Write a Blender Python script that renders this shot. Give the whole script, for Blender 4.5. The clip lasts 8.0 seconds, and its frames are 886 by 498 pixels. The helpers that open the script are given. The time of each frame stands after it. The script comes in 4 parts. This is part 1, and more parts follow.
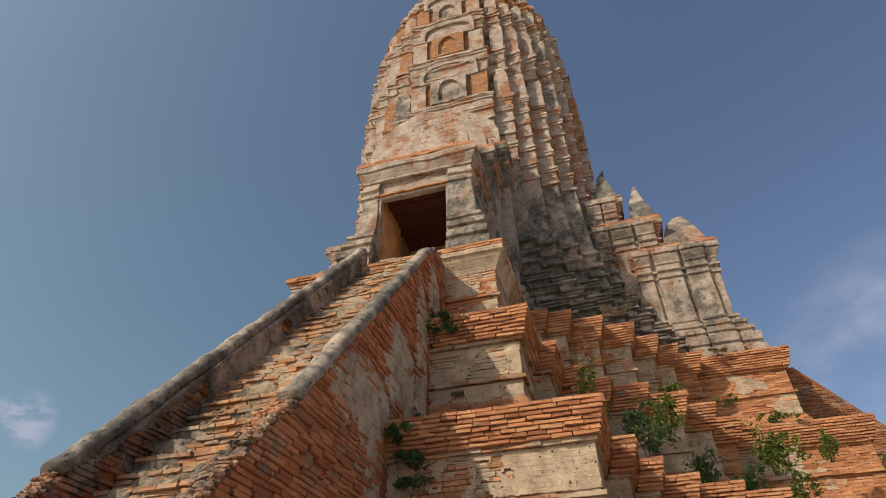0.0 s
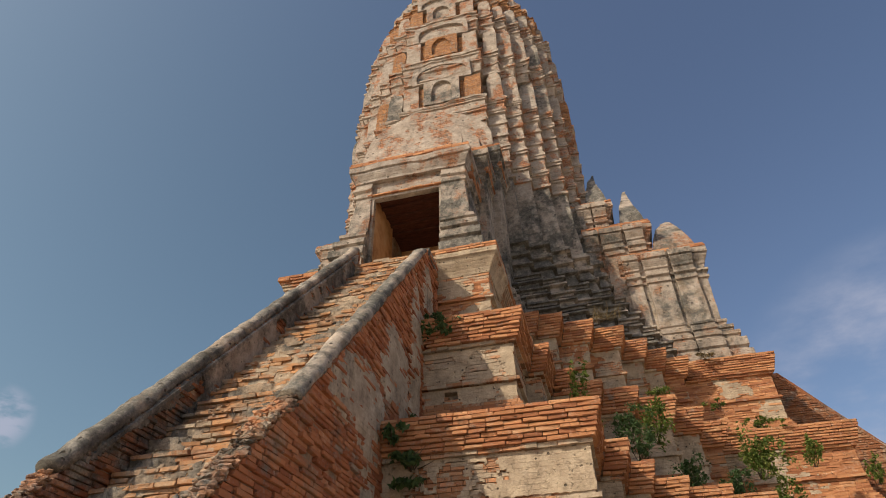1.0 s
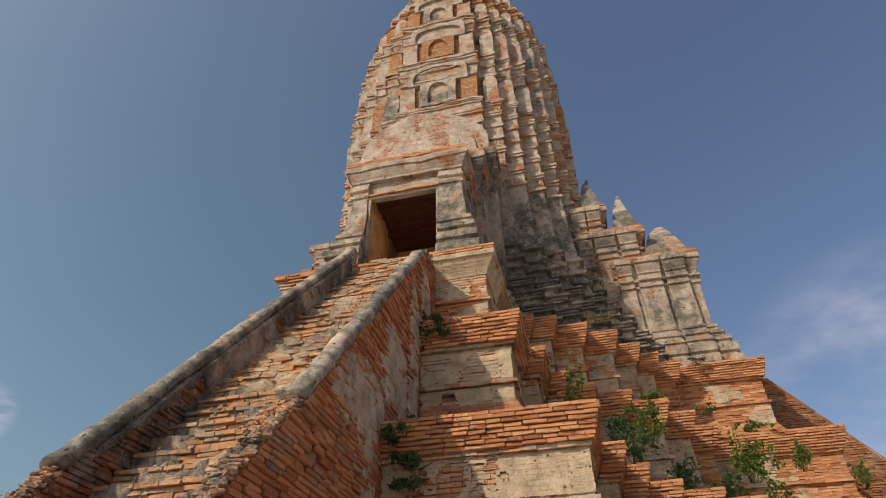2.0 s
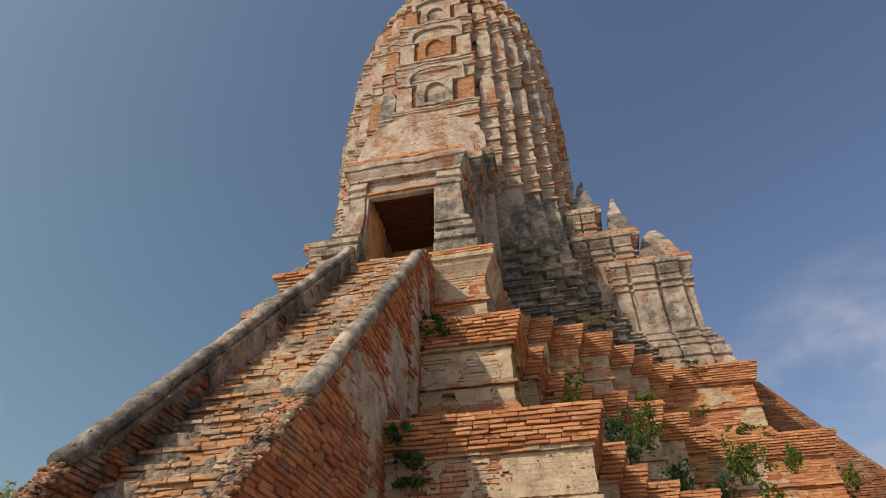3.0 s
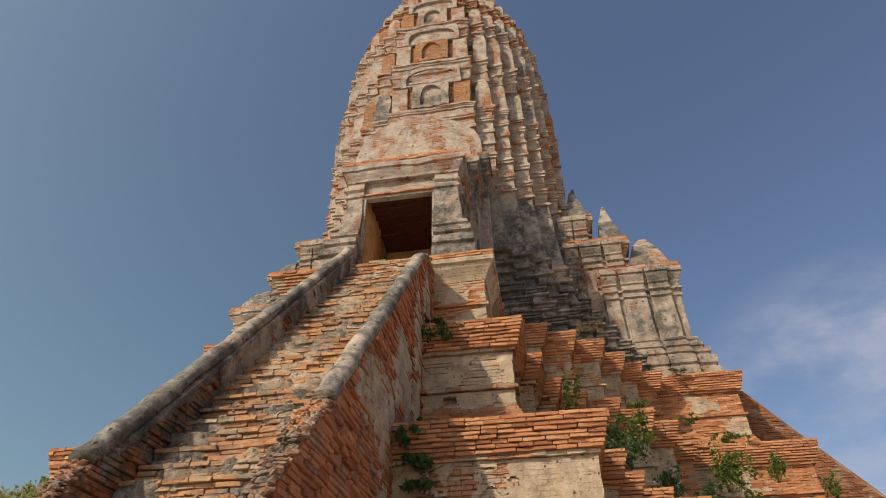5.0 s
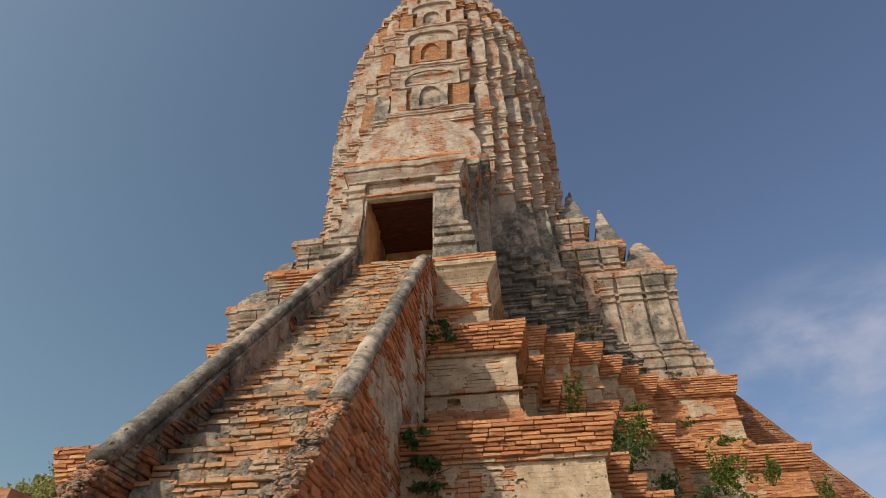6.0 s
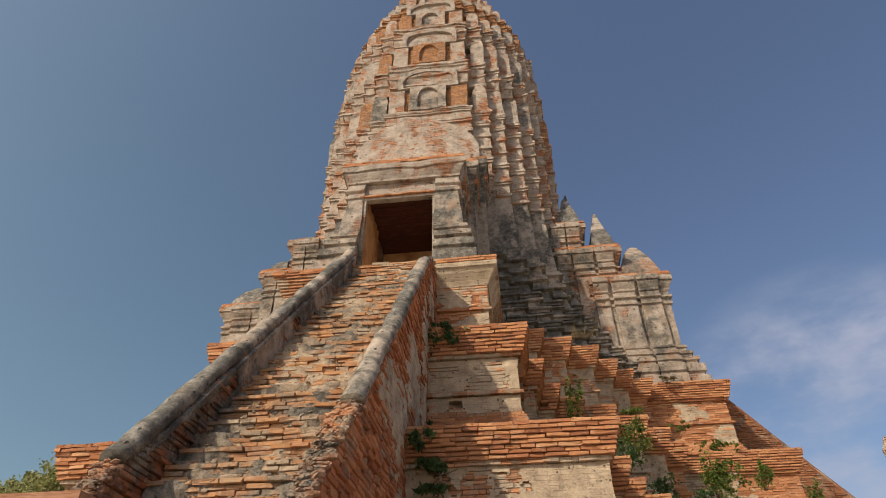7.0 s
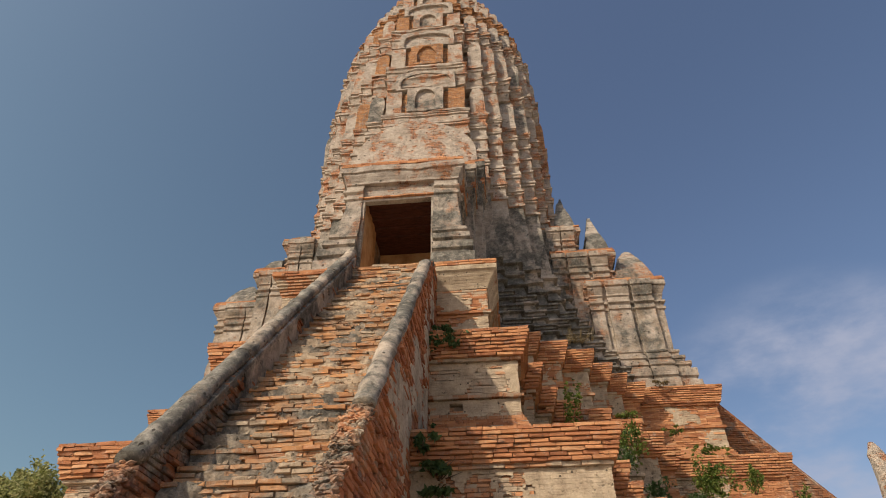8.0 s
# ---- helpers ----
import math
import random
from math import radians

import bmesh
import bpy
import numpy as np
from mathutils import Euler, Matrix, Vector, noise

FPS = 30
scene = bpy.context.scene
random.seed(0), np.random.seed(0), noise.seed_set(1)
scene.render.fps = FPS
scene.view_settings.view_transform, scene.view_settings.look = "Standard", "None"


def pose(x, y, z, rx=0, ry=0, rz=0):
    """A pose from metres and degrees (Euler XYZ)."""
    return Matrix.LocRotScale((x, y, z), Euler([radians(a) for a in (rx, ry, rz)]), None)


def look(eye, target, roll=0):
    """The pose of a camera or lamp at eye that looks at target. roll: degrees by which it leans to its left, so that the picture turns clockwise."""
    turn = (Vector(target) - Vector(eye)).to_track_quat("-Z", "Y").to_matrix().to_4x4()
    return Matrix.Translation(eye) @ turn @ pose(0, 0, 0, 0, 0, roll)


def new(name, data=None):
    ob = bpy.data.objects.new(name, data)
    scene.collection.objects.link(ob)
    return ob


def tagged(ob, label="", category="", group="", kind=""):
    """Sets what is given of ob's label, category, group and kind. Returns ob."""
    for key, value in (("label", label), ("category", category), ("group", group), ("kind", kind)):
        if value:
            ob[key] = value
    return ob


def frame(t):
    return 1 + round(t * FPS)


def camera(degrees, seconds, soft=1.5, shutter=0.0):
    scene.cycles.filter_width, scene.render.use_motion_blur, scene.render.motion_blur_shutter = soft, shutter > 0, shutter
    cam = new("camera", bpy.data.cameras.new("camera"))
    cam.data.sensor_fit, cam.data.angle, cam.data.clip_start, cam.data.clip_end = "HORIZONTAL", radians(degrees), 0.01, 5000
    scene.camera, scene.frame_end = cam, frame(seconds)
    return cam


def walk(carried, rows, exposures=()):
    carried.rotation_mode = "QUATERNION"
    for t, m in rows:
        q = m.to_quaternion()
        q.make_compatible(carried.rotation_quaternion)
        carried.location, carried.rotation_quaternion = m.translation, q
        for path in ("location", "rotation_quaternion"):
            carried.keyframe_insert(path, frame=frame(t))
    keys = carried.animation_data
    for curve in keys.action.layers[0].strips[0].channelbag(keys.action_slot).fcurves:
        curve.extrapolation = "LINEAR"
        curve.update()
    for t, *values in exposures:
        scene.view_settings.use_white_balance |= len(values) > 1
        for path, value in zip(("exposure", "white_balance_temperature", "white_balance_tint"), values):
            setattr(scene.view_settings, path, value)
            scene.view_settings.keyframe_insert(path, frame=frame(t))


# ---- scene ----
cam = camera(73.8, 8.0, soft=1.0)
PATH = [
    (0, (0.017, -0.045, 1.55), (-0.414, 1.462, 2.792), -1.0),
    (0.5, (-0.046, -0.066, 1.545), (-0.454, 1.447, 2.789), -1.0),
    (1, (-0.113, -0.096, 1.546), (-0.499, 1.422, 2.79), -1.0),
    (1.5, (-0.171, -0.136, 1.543), (-0.54, 1.385, 2.788), -0.9),
    (3, (-0.403, -0.227, 1.525), (-0.723, 1.305, 2.77), -0.8),
    (3.5, (-0.485, -0.256, 1.528), (-0.789, 1.279, 2.773), -0.7),
    (4, (-0.569, -0.291, 1.525), (-0.856, 1.247, 2.771), -0.6),
    (4.5, (-0.645, -0.341, 1.522), (-0.917, 1.199, 2.768), -0.5),
    (6, (-0.925, -0.479, 1.525), (-1.155, 1.068, 2.772), -0.4),
    (6.5, (-1.028, -0.516, 1.525), (-1.242, 1.033, 2.772), -0.3),
    (7, (-1.127, -0.56, 1.525), (-1.323, 0.991, 2.773), -0.2),
    (7.5, (-1.221, -0.607, 1.532), (-1.398, 0.945, 2.781), -0.2),
    (8, (-1.316, -0.671, 1.527), (-1.477, 0.884, 2.775), -0.1),
]
walk(cam, [(t, look(eye, target, roll)) for t, eye, target, roll in PATH])

# ---- light ----
SUN = Vector((-0.94, -1.0, 1.09)).normalized()
world = bpy.data.worlds.new("sky")
scene.world = world
world.use_nodes = True
wn, wl = world.node_tree.nodes, world.node_tree.links
sky = wn.new("ShaderNodeTexSky")
sky.sky_type = "NISHITA"
sky.sun_disc = False
sky.sun_elevation = math.asin(SUN.z)
sky.sun_rotation = math.atan2(SUN.x, SUN.y)
sky.air_density, sky.dust_density, sky.ozone_density = 1.0, 3.1, 0.7
# thin cloud banks low over the horizon
tc = wn.new("ShaderNodeTexCoord")


def world_math(op, a, b=0.0):
    x = wn.new("ShaderNodeMath")
    x.operation = op
    for sock, v in zip(x.inputs, (a, b)):
        if isinstance(v, (int, float)):
            sock.default_value = v
        else:
            wl.new(v, sock)
    return x.outputs[0]


def world_range(v, lo, hi):
    r = wn.new("ShaderNodeMapRange")
    r.interpolation_type = "SMOOTHSTEP"
    r.inputs[1].default_value, r.inputs[2].default_value = lo, hi
    wl.new(v, r.inputs[0])
    return r.outputs[0]


def bank(direction, lo, hi):
    d = wn.new("ShaderNodeVectorMath")
    d.operation = "DOT_PRODUCT"
    wl.new(tc.outputs["Generated"], d.inputs[0])
    d.inputs[1].default_value = Vector(direction).normalized()
    return world_range(d.outputs["Value"], lo, hi)


stretch = wn.new("ShaderNodeMapping")
stretch.inputs["Scale"].default_value = (1.0, 1.0, 2.2)
wl.new(tc.outputs["Generated"], stretch.inputs[0])
wisps = wn.new("ShaderNodeTexNoise")
wisps.inputs["Scale"].default_value, wisps.inputs["Detail"].default_value, wisps.inputs["Roughness"].default_value = 4.0, 8.0, 0.58
wl.new(stretch.outputs[0], wisps.inputs["Vector"])
puffs = wn.new("ShaderNodeTexNoise")
puffs.inputs["Scale"].default_value, puffs.inputs["Detail"].default_value, puffs.inputs["Roughness"].default_value = 17.0, 6.0, 0.55
wl.new(stretch.outputs[0], puffs.inputs["Vector"])
bank_right = world_math("MULTIPLY", bank((0.46, 0.85, 0.25), 0.955, 0.983), world_range(wisps.outputs["Fac"], 0.33, 0.60))
bank_right = world_math("MULTIPLY", bank_right, world_math("ADD", world_math("MULTIPLY", world_range(puffs.outputs["Fac"], 0.30, 0.66), 0.45), 0.55))
puff_left = world_math("MULTIPLY", bank((-0.757, 0.571, 0.317), 0.9988, 0.9999), world_range(puffs.outputs["Fac"], 0.42, 0.60))
veil = world_math("MULTIPLY", world_math("MAXIMUM", bank_right, puff_left), 0.80)
mixer = wn.new("ShaderNodeMix")
mixer.data_type = "RGBA"
wl.new(veil, mixer.inputs[0])
haze = wn.new("ShaderNodeMix")
haze.data_type, haze.blend_type = "RGBA", "MULTIPLY"
haze.inputs[0].default_value = 1.0
sunward = wn.new("ShaderNodeMix")
sunward.data_type = "RGBA"
sunward.inputs[6].default_value, sunward.inputs[7].default_value = (0.985, 1.0, 1.06, 1), (0.93, 1.03, 0.95, 1)
wl.new(bank((-0.85, 0.35, 0.2), 0.2, 0.95), sunward.inputs[0])
wl.new(sunward.outputs[2], haze.inputs[7])
wl.new(sky.outputs[0], haze.inputs[6])
wl.new(haze.outputs[2], mixer.inputs[6])
mixer.inputs[7].default_value = (3.7, 3.9, 4.9, 1)
wl.new(mixer.outputs[2], wn["Background"].inputs[0])
wn["Background"].inputs[1].default_value = 0.117
lamp = bpy.data.lights.new("sun", "SUN")
lamp.energy, lamp.angle, lamp.color = 4.35, radians(0.6), (1.0, 0.87, 0.70)
sun = new("sun", lamp)
sun.matrix_world = look(SUN * 60, (0, 0, 0))
scene.view_settings.exposure = 0.0

# ---- materials ----
def nodes_of(name, rough=0.9):
    m = bpy.data.materials.new(name)
    m.use_nodes = True
    nt = m.node_tree
    b = nt.nodes["Principled BSDF"]
    b.inputs["Roughness"].default_value = rough
    b.inputs["Specular IOR Level"].default_value = 0.15
    return m, nt, b


def add_noise(nt, vec, scale, detail=6.0, rough=0.6):
    n = nt.nodes.new("ShaderNodeTexNoise")
    n.inputs["Scale"].default_value, n.inputs["Detail"].default_value, n.inputs["Roughness"].default_value = scale, detail, rough
    nt.links.new(vec, n.inputs["Vector"])
    return n.outputs["Fac"]


def ramp(nt, fac, *stops):
    r = nt.nodes.new("ShaderNodeValToRGB")
    while len(r.color_ramp.elements) < len(stops):
        r.color_ramp.elements.new(0.5)
    for e, (p, c) in zip(r.color_ramp.elements, stops):
        e.position, e.color = p, (*c, 1) if len(c) == 3 else c
    nt.links.new(fac, r.inputs[0])
    return r.outputs[0]


def step(nt, fac, lo, hi):
    r = nt.nodes.new("ShaderNodeMapRange")
    r.inputs[1].default_value, r.inputs[2].default_value = lo, hi
    nt.links.new(fac, r.inputs[0])
    return r.outputs[0]


def mixed(nt, fac, a, b, how="MIX"):
    x = nt.nodes.new("ShaderNodeMix")
    x.data_type, x.blend_type = "RGBA", how
    for sock, v in ((x.inputs[0], fac), (x.inputs[6], a), (x.inputs[7], b)):
        if isinstance(v, (int, float)):
            sock.default_value = v
        elif isinstance(v, tuple):
            sock.default_value = (*v, 1)
        else:
            nt.links.new(v, sock)
    return x.outputs[2]


def maths(nt, op, a, b=0.0):
    x = nt.nodes.new("ShaderNodeMath")
    x.operation = op
    for sock, v in zip(x.inputs, (a, b)):
        if isinstance(v, (int, float)):
            sock.default_value = v
        else:
            nt.links.new(v, sock)
    return x.outputs[0]


def place_vector(nt, sx=1.0, sy=1.0, sz=1.0):
    g = nt.nodes.new("ShaderNodeNewGeometry")
    m = nt.nodes.new("ShaderNodeMapping")
    m.inputs["Scale"].default_value = (sx, sy, sz)
    nt.links.new(g.outputs["Position"], m.inputs[0])
    return m.outputs[0]


def bumped(nt, bsdf, height, dist=0.02, strength=0.6):
    b = nt.nodes.new("ShaderNodeBump")
    b.inputs["Distance"].default_value, b.inputs["Strength"].default_value = dist, strength
    nt.links.new(height, b.inputs["Height"])
    nt.links.new(b.outputs[0], bsdf.inputs["Normal"])


def course_vector(nt):
    g = nt.nodes.new("ShaderNodeNewGeometry")
    s = nt.nodes.new("ShaderNodeSeparateXYZ")
    nt.links.new(g.outputs["Position"], s.inputs[0])
    c = nt.nodes.new("ShaderNodeCombineXYZ")
    nt.links.new(maths(nt, "ADD", s.outputs[0], s.outputs[1]), c.inputs[0])
    nt.links.new(s.outputs[2], c.inputs[1])
    return c.outputs[0]


PLASTER = ((0.0, (0.20, 0.16, 0.122)), (0.4, (0.37, 0.30, 0.232)), (0.75, (0.50, 0.415, 0.325)), (1.0, (0.61, 0.53, 0.43)))
CLAY = ((0.0, (0.19, 0.075, 0.043)), (0.35, (0.345, 0.145, 0.072)), (0.75, (0.485, 0.235, 0.115)), (1.0, (0.54, 0.35, 0.22)))


def masonry(name, bare, soot=0.5, patch=0.9, courses=True, per_piece=False, lichen=0.0, ragged=0.05, warm=0.0, dust=0.0, grey_wash=0.0, pits=0.0, tint=None, pit_scale=8.5, row=0.055):
    """Worn lime plaster over brick. bare: share of bare brick; soot: black weathering; lichen: grey crust."""
    m, nt, b = nodes_of(name, 0.92)
    v = place_vector(nt)
    big, mid, fine = add_noise(nt, v, patch, 9.0, 0.66), add_noise(nt, v, 4.5, 8.0, 0.68), add_noise(nt, v, 45.0, 5.0, 0.65)
    tone = maths(nt, "ADD", maths(nt, "MULTIPLY", mid, 0.75), maths(nt, "MULTIPLY", fine, 0.25))
    plaster = ramp(nt, tone, *[(0.30 + 0.4 * p, c) for p, c in PLASTER])
    if warm:
        plaster = mixed(nt, warm, plaster, (1.03, 0.975, 0.84), "MULTIPLY")
    if grey_wash:
        plaster = mixed(nt, grey_wash, plaster, (0.88, 0.93, 1.0), "MULTIPLY")
    rnd = None
    if per_piece:
        o, g = nt.nodes.new("ShaderNodeObjectInfo"), nt.nodes.new("ShaderNodeNewGeometry")
        rnd = maths(nt, "FRACT", maths(nt, "ADD", o.outputs["Random"], g.outputs["Random Per Island"]))
        clay = ramp(nt, maths(nt, "ADD", maths(nt, "MULTIPLY", rnd, 0.62), maths(nt, "MULTIPLY", tone, 0.42)), *CLAY)
    else:
        clay = ramp(nt, add_noise(nt, place_vector(nt, 3.9, 3.9, 18.2), 1.0, 4.0, 0.7), *[(0.27 + 0.46 * p, c) for p, c in CLAY])
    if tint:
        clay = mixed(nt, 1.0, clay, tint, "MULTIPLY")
    height = maths(nt, "ADD", maths(nt, "MULTIPLY", mid, 0.6), maths(nt, "MULTIPLY", fine, 0.4))
    worn = maths(nt, "ADD", big, maths(nt, "MULTIPLY", maths(nt, "SUBTRACT", tone, 0.5), 0.7))
    if per_piece:
        worn = maths(nt, "ADD", worn, maths(nt, "MULTIPLY", maths(nt, "SUBTRACT", rnd, 0.5), 0.22))
    mask = step(nt, worn, 0.79 - 0.58 * bare - ragged, 0.79 - 0.58 * bare + ragged)
    mask = maths(nt, "MULTIPLY", mask, step(nt, fine, *((0.26, 0.40) if per_piece else (0.34, 0.52))))
    if courses:
        t = nt.nodes.new("ShaderNodeTexBrick")
        nt.links.new(course_vector(nt), t.inputs["Vector"])
        for key, value in (("Scale", 1.0), ("Brick Width", 4.7 * row), ("Row Height", row), ("Mortar Size", 0.11 * row), ("Mortar Smooth", 0.3)):
            t.inputs[key].default_value = value
        t.inputs["Color1"].default_value, t.inputs["Color2"].default_value, t.inputs["Mortar"].default_value = (0.7, 0.7, 0.7, 1), (1.15, 1.15, 1.15, 1), (0.45, 0.42, 0.40, 1)
        clay = mixed(nt, 1.0, clay, t.outputs["Color"], "MULTIPLY")
        if grey_wash > 0.8:
            clay = mixed(nt, 1.0, clay, (1.04, 1.08, 0.82), "MULTIPLY")
        # the courses print faintly through thin plaster
        ghost = maths(nt, "MULTIPLY", step(nt, add_noise(nt, v, 2.3, 6.0, 0.7), 0.46, 0.62), 0.42 if row < 0.06 else 0.55)
        plaster = mixed(nt, ghost, plaster, t.outputs["Color"], "MULTIPLY")
        gap = maths(nt, "MULTIPLY", t.outputs["Fac"], maths(nt, "MAXIMUM", mask, ghost))
        height = maths(nt, "SUBTRACT", height, maths(nt, "MULTIPLY", gap, 0.6))
    height = maths(nt, "SUBTRACT", height, maths(nt, "MULTIPLY", mask, 0.35))
    col = mixed(nt, mask, plaster, clay)
    if lichen:
        grey = ramp(nt, tone, (0.36, (0.05, 0.047, 0.04)), (0.52, (0.14, 0.13, 0.11)), (0.64, (0.30, 0.275, 0.23)))
        col = mixed(nt, step(nt, add_noise(nt, v, 0.8, 9.0, 0.72), 0.64 - 0.4 * lichen, 0.74 - 0.4 * lichen), col, grey)
    if dust:
        earth = ramp(nt, tone, (0.36, (0.17, 0.125, 0.085)), (0.62, (0.36, 0.275, 0.19)))
        film = step(nt, add_noise(nt, v, 3.1, 9.0, 0.74), 0.66 - 0.4 * dust, 0.80 - 0.3 * dust)
        col = mixed(nt, maths(nt, "MULTIPLY", film, 0.82), col, earth)
    # small pits and flecks
    fleck = add_noise(nt, v, 19.0, 3.0, 0.55)
    col = mixed(nt, maths(nt, "MULTIPLY", step(nt, fleck, 0.64, 0.72), 0.6), col, (0.09, 0.075, 0.06))
    height = maths(nt, "SUBTRACT", height, maths(nt, "MULTIPLY", step(nt, fleck, 0.62, 0.72), 0.5))
    col = mixed(nt, maths(nt, "MULTIPLY", step(nt, add_noise(nt, v, 11.0, 6.0, 0.7), 0.56, 0.70), 0.35), col, (0.55, 0.48, 0.38))
    if pits:
        cell = nt.nodes.new("ShaderNodeTexVoronoi")
        cell.inputs["Scale"].default_value = pit_scale
        nt.links.new(v, cell.inputs["Vector"])
        pit = step(nt, maths(nt, "ADD", cell.outputs["Distance"], maths(nt, "MULTIPLY", big, 0.12)), 0.20, 0.15)
        col = mixed(nt, maths(nt, "MULTIPLY", pit, pits), col, (0.06, 0.05, 0.04))
        height = maths(nt, "SUBTRACT", height, pit)
    if soot:
        run = add_noise(nt, place_vector(nt, 1.8, 1.8, 0.6), 1.0, 10.0, 0.76)
        col = mixed(nt, maths(nt, "MULTIPLY", step(nt, run, 0.66 - 0.14 * soot, 0.80 - 0.14 * soot), 0.85), col, (0.05, 0.046, 0.04))
    nt.links.new(col, b.inputs["Base Color"])
    bumped(nt, b, height, 0.035 if row < 0.06 else 0.055, 0.85)
    return m


BRICK = masonry("bare_brick", 0.95, 0.42, 1.4, False, True, dust=0.22, tint=(1.03, 1.02, 0.95))
DUSTY = masonry("plastered_brick", 0.38, 0.26, 0.9, True, True, warm=0.7, dust=0.2)
STEPS = masonry("stair_brick", 0.62, 0.5, 1.9, False, True, 0.26, warm=0.75, dust=0.52, tint=(1.0, 1.07, 0.98))
SMEAR = masonry("eroded_stair_mortar", 0.30, 0.75, 3.2, False, False, 0.50, warm=0.8, dust=0.5, pits=0.6)
RUBBLE = masonry("broken_core", 0.66, 0.85, 2.6, False, True, 0.34, warm=0.6, dust=0.5)
WALLBRICK = masonry("red_wall_brick", 0.93, 0.7, 0.9, False, True, 0.12, dust=0.32, tint=(1.0, 0.84, 0.78))
# dusty brown brick; soot and tint also darken it in place of shade
SIDEBRICK = masonry("shaded_brown_wall_brick", 0.85, 0.9, 0.9, False, True, 0.35, dust=0.4, tint=(0.62, 0.56, 0.52))
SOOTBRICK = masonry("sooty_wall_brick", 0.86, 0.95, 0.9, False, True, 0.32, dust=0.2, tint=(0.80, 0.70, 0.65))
STAINED = masonry("stained_plaster", 0.16, 0.95, 1.8, True, False, 0.12, warm=0.5, pits=0.5)
MORTAR = masonry("lime_mortar", 0.30, 0.75, 1.2, False, False, 0.35, warm=0.6, dust=0.6)
WALL = masonry("worn_plaster", 0.38, 0.45, 1.4, True, False, 0.40, grey_wash=0.5, pits=0.75, pit_scale=4.2)
CREAM = masonry("cream_plaster", 0.34, 0.4, 1.5, True, False, 0.26, grey_wash=0.7, pits=0.75, pit_scale=4.2, row=0.078)
TOWER = masonry("tower_plaster", 0.42, 0.22, 1.9, True, False, 0.08, grey_wash=0.35, dust=0.15, tint=(1.12, 1.05, 0.98), pits=0.75, pit_scale=4.2, row=0.078)
TOWERBRICK = masonry("tower_brick", 0.72, 0.28, 1.9, grey_wash=0.9, lichen=0.12, tint=(1.08, 1.02, 0.95), row=0.078)
# lichen crust at the tower's foot; on the gables its darkness stands for shade
DARK = masonry("blackened_shaded_plaster", 0.12, 0.75, 1.6, True, False, 0.62, grey_wash=0.5, pits=0.75, pit_scale=4.2)
GREY = masonry("grey_plaster", 0.14, 0.45, 1.6, True, False, 0.50, grey_wash=0.6, pits=0.75, pit_scale=4.2, row=0.078)
BAND = masonry("grey_band", 0.06, 0.95, 1.4, False, False, 0.56, dust=0.25, grey_wash=0.4, pits=0.6)
COPING = masonry("grey_coping", 0.04, 0.5, 2.4, False, False, 0.56, dust=0.3, pits=0.9)
PORCH = masonry("porch_plaster", 0.38, 0.55, 1.3, True, False, 0.40, dust=0.45, grey_wash=0.4, pits=0.75, pit_scale=4.2)
SMOOTH = masonry("smooth_plaster", 0.20, 0.55, 1.0, True, warm=0.85, dust=0.2, pits=0.8)


def plain(name, stops, scale, rough=0.8, stretch=(1, 1, 1), bump=0.01, leaf=False):
    m, nt, b = nodes_of(name, rough)
    n = add_noise(nt, place_vector(nt, *stretch), scale, 6.0)
    if leaf:
        g = nt.nodes.new("ShaderNodeNewGeometry")
        n = maths(nt, "ADD", maths(nt, "MULTIPLY", n, 0.4), maths(nt, "MULTIPLY", g.outputs["Random Per Island"], 0.6))
    nt.links.new(ramp(nt, n, *stops), b.inputs["Base Color"])
    if leaf:
        # light passes through thin leaves
        glow = nt.nodes.new("ShaderNodeBsdfTranslucent")
        nt.links.new(ramp(nt, n, *stops), glow.inputs["Color"])
        both = nt.nodes.new("ShaderNodeMixShader")
        both.inputs[0].default_value = 0.35
        nt.links.new(b.outputs[0], both.inputs[1])
        nt.links.new(glow.outputs[0], both.inputs[2])
        nt.links.new(both.outputs[0], nt.nodes["Material Output"].inputs["Surface"])
    bumped(nt, b, add_noise(nt, place_vector(nt, *stretch), scale * 4, 4.0), bump, 0.5)
    return m


LEAF = plain("fresh_leaf", ((0.2, (0.06, 0.10, 0.02)), (0.55, (0.14, 0.19, 0.04)), (0.85, (0.25, 0.28, 0.075))), 3.0, 0.6, leaf=True)
LEAF_DARK = plain("creeper_leaf", ((0.2, (0.045, 0.08, 0.028)), (0.55, (0.085, 0.14, 0.05)), (0.85, (0.14, 0.195, 0.08))), 3.0, 0.55, leaf=True)
LEAF_DRY = plain("dry_grass", ((0.2, (0.14, 0.10, 0.05)), (0.8, (0.30, 0.23, 0.12))), 3.0, 0.8, leaf=True)
TREE_LEAF = plain("tree_leaf", ((0.2, (0.16, 0.18, 0.06)), (0.6, (0.33, 0.34, 0.14)), (0.9, (0.50, 0.47, 0.25))), 1.5, 0.5, leaf=True)
BARK = plain("bark", ((0.3, (0.06, 0.045, 0.03)), (0.7, (0.15, 0.11, 0.075))), 6.0, 0.9, (4, 4, 1))
TIMBER = plain("painted_timber", ((0.3, (0.24, 0.10, 0.05)), (0.7, (0.36, 0.19, 0.11))), 8.0, 0.6, (1, 6, 6))
BEAM = plain("dark_red_timber", ((0.3, (0.05, 0.022, 0.016)), (0.7, (0.13, 0.05, 0.035))), 6.0, 0.7, (1, 6, 6))
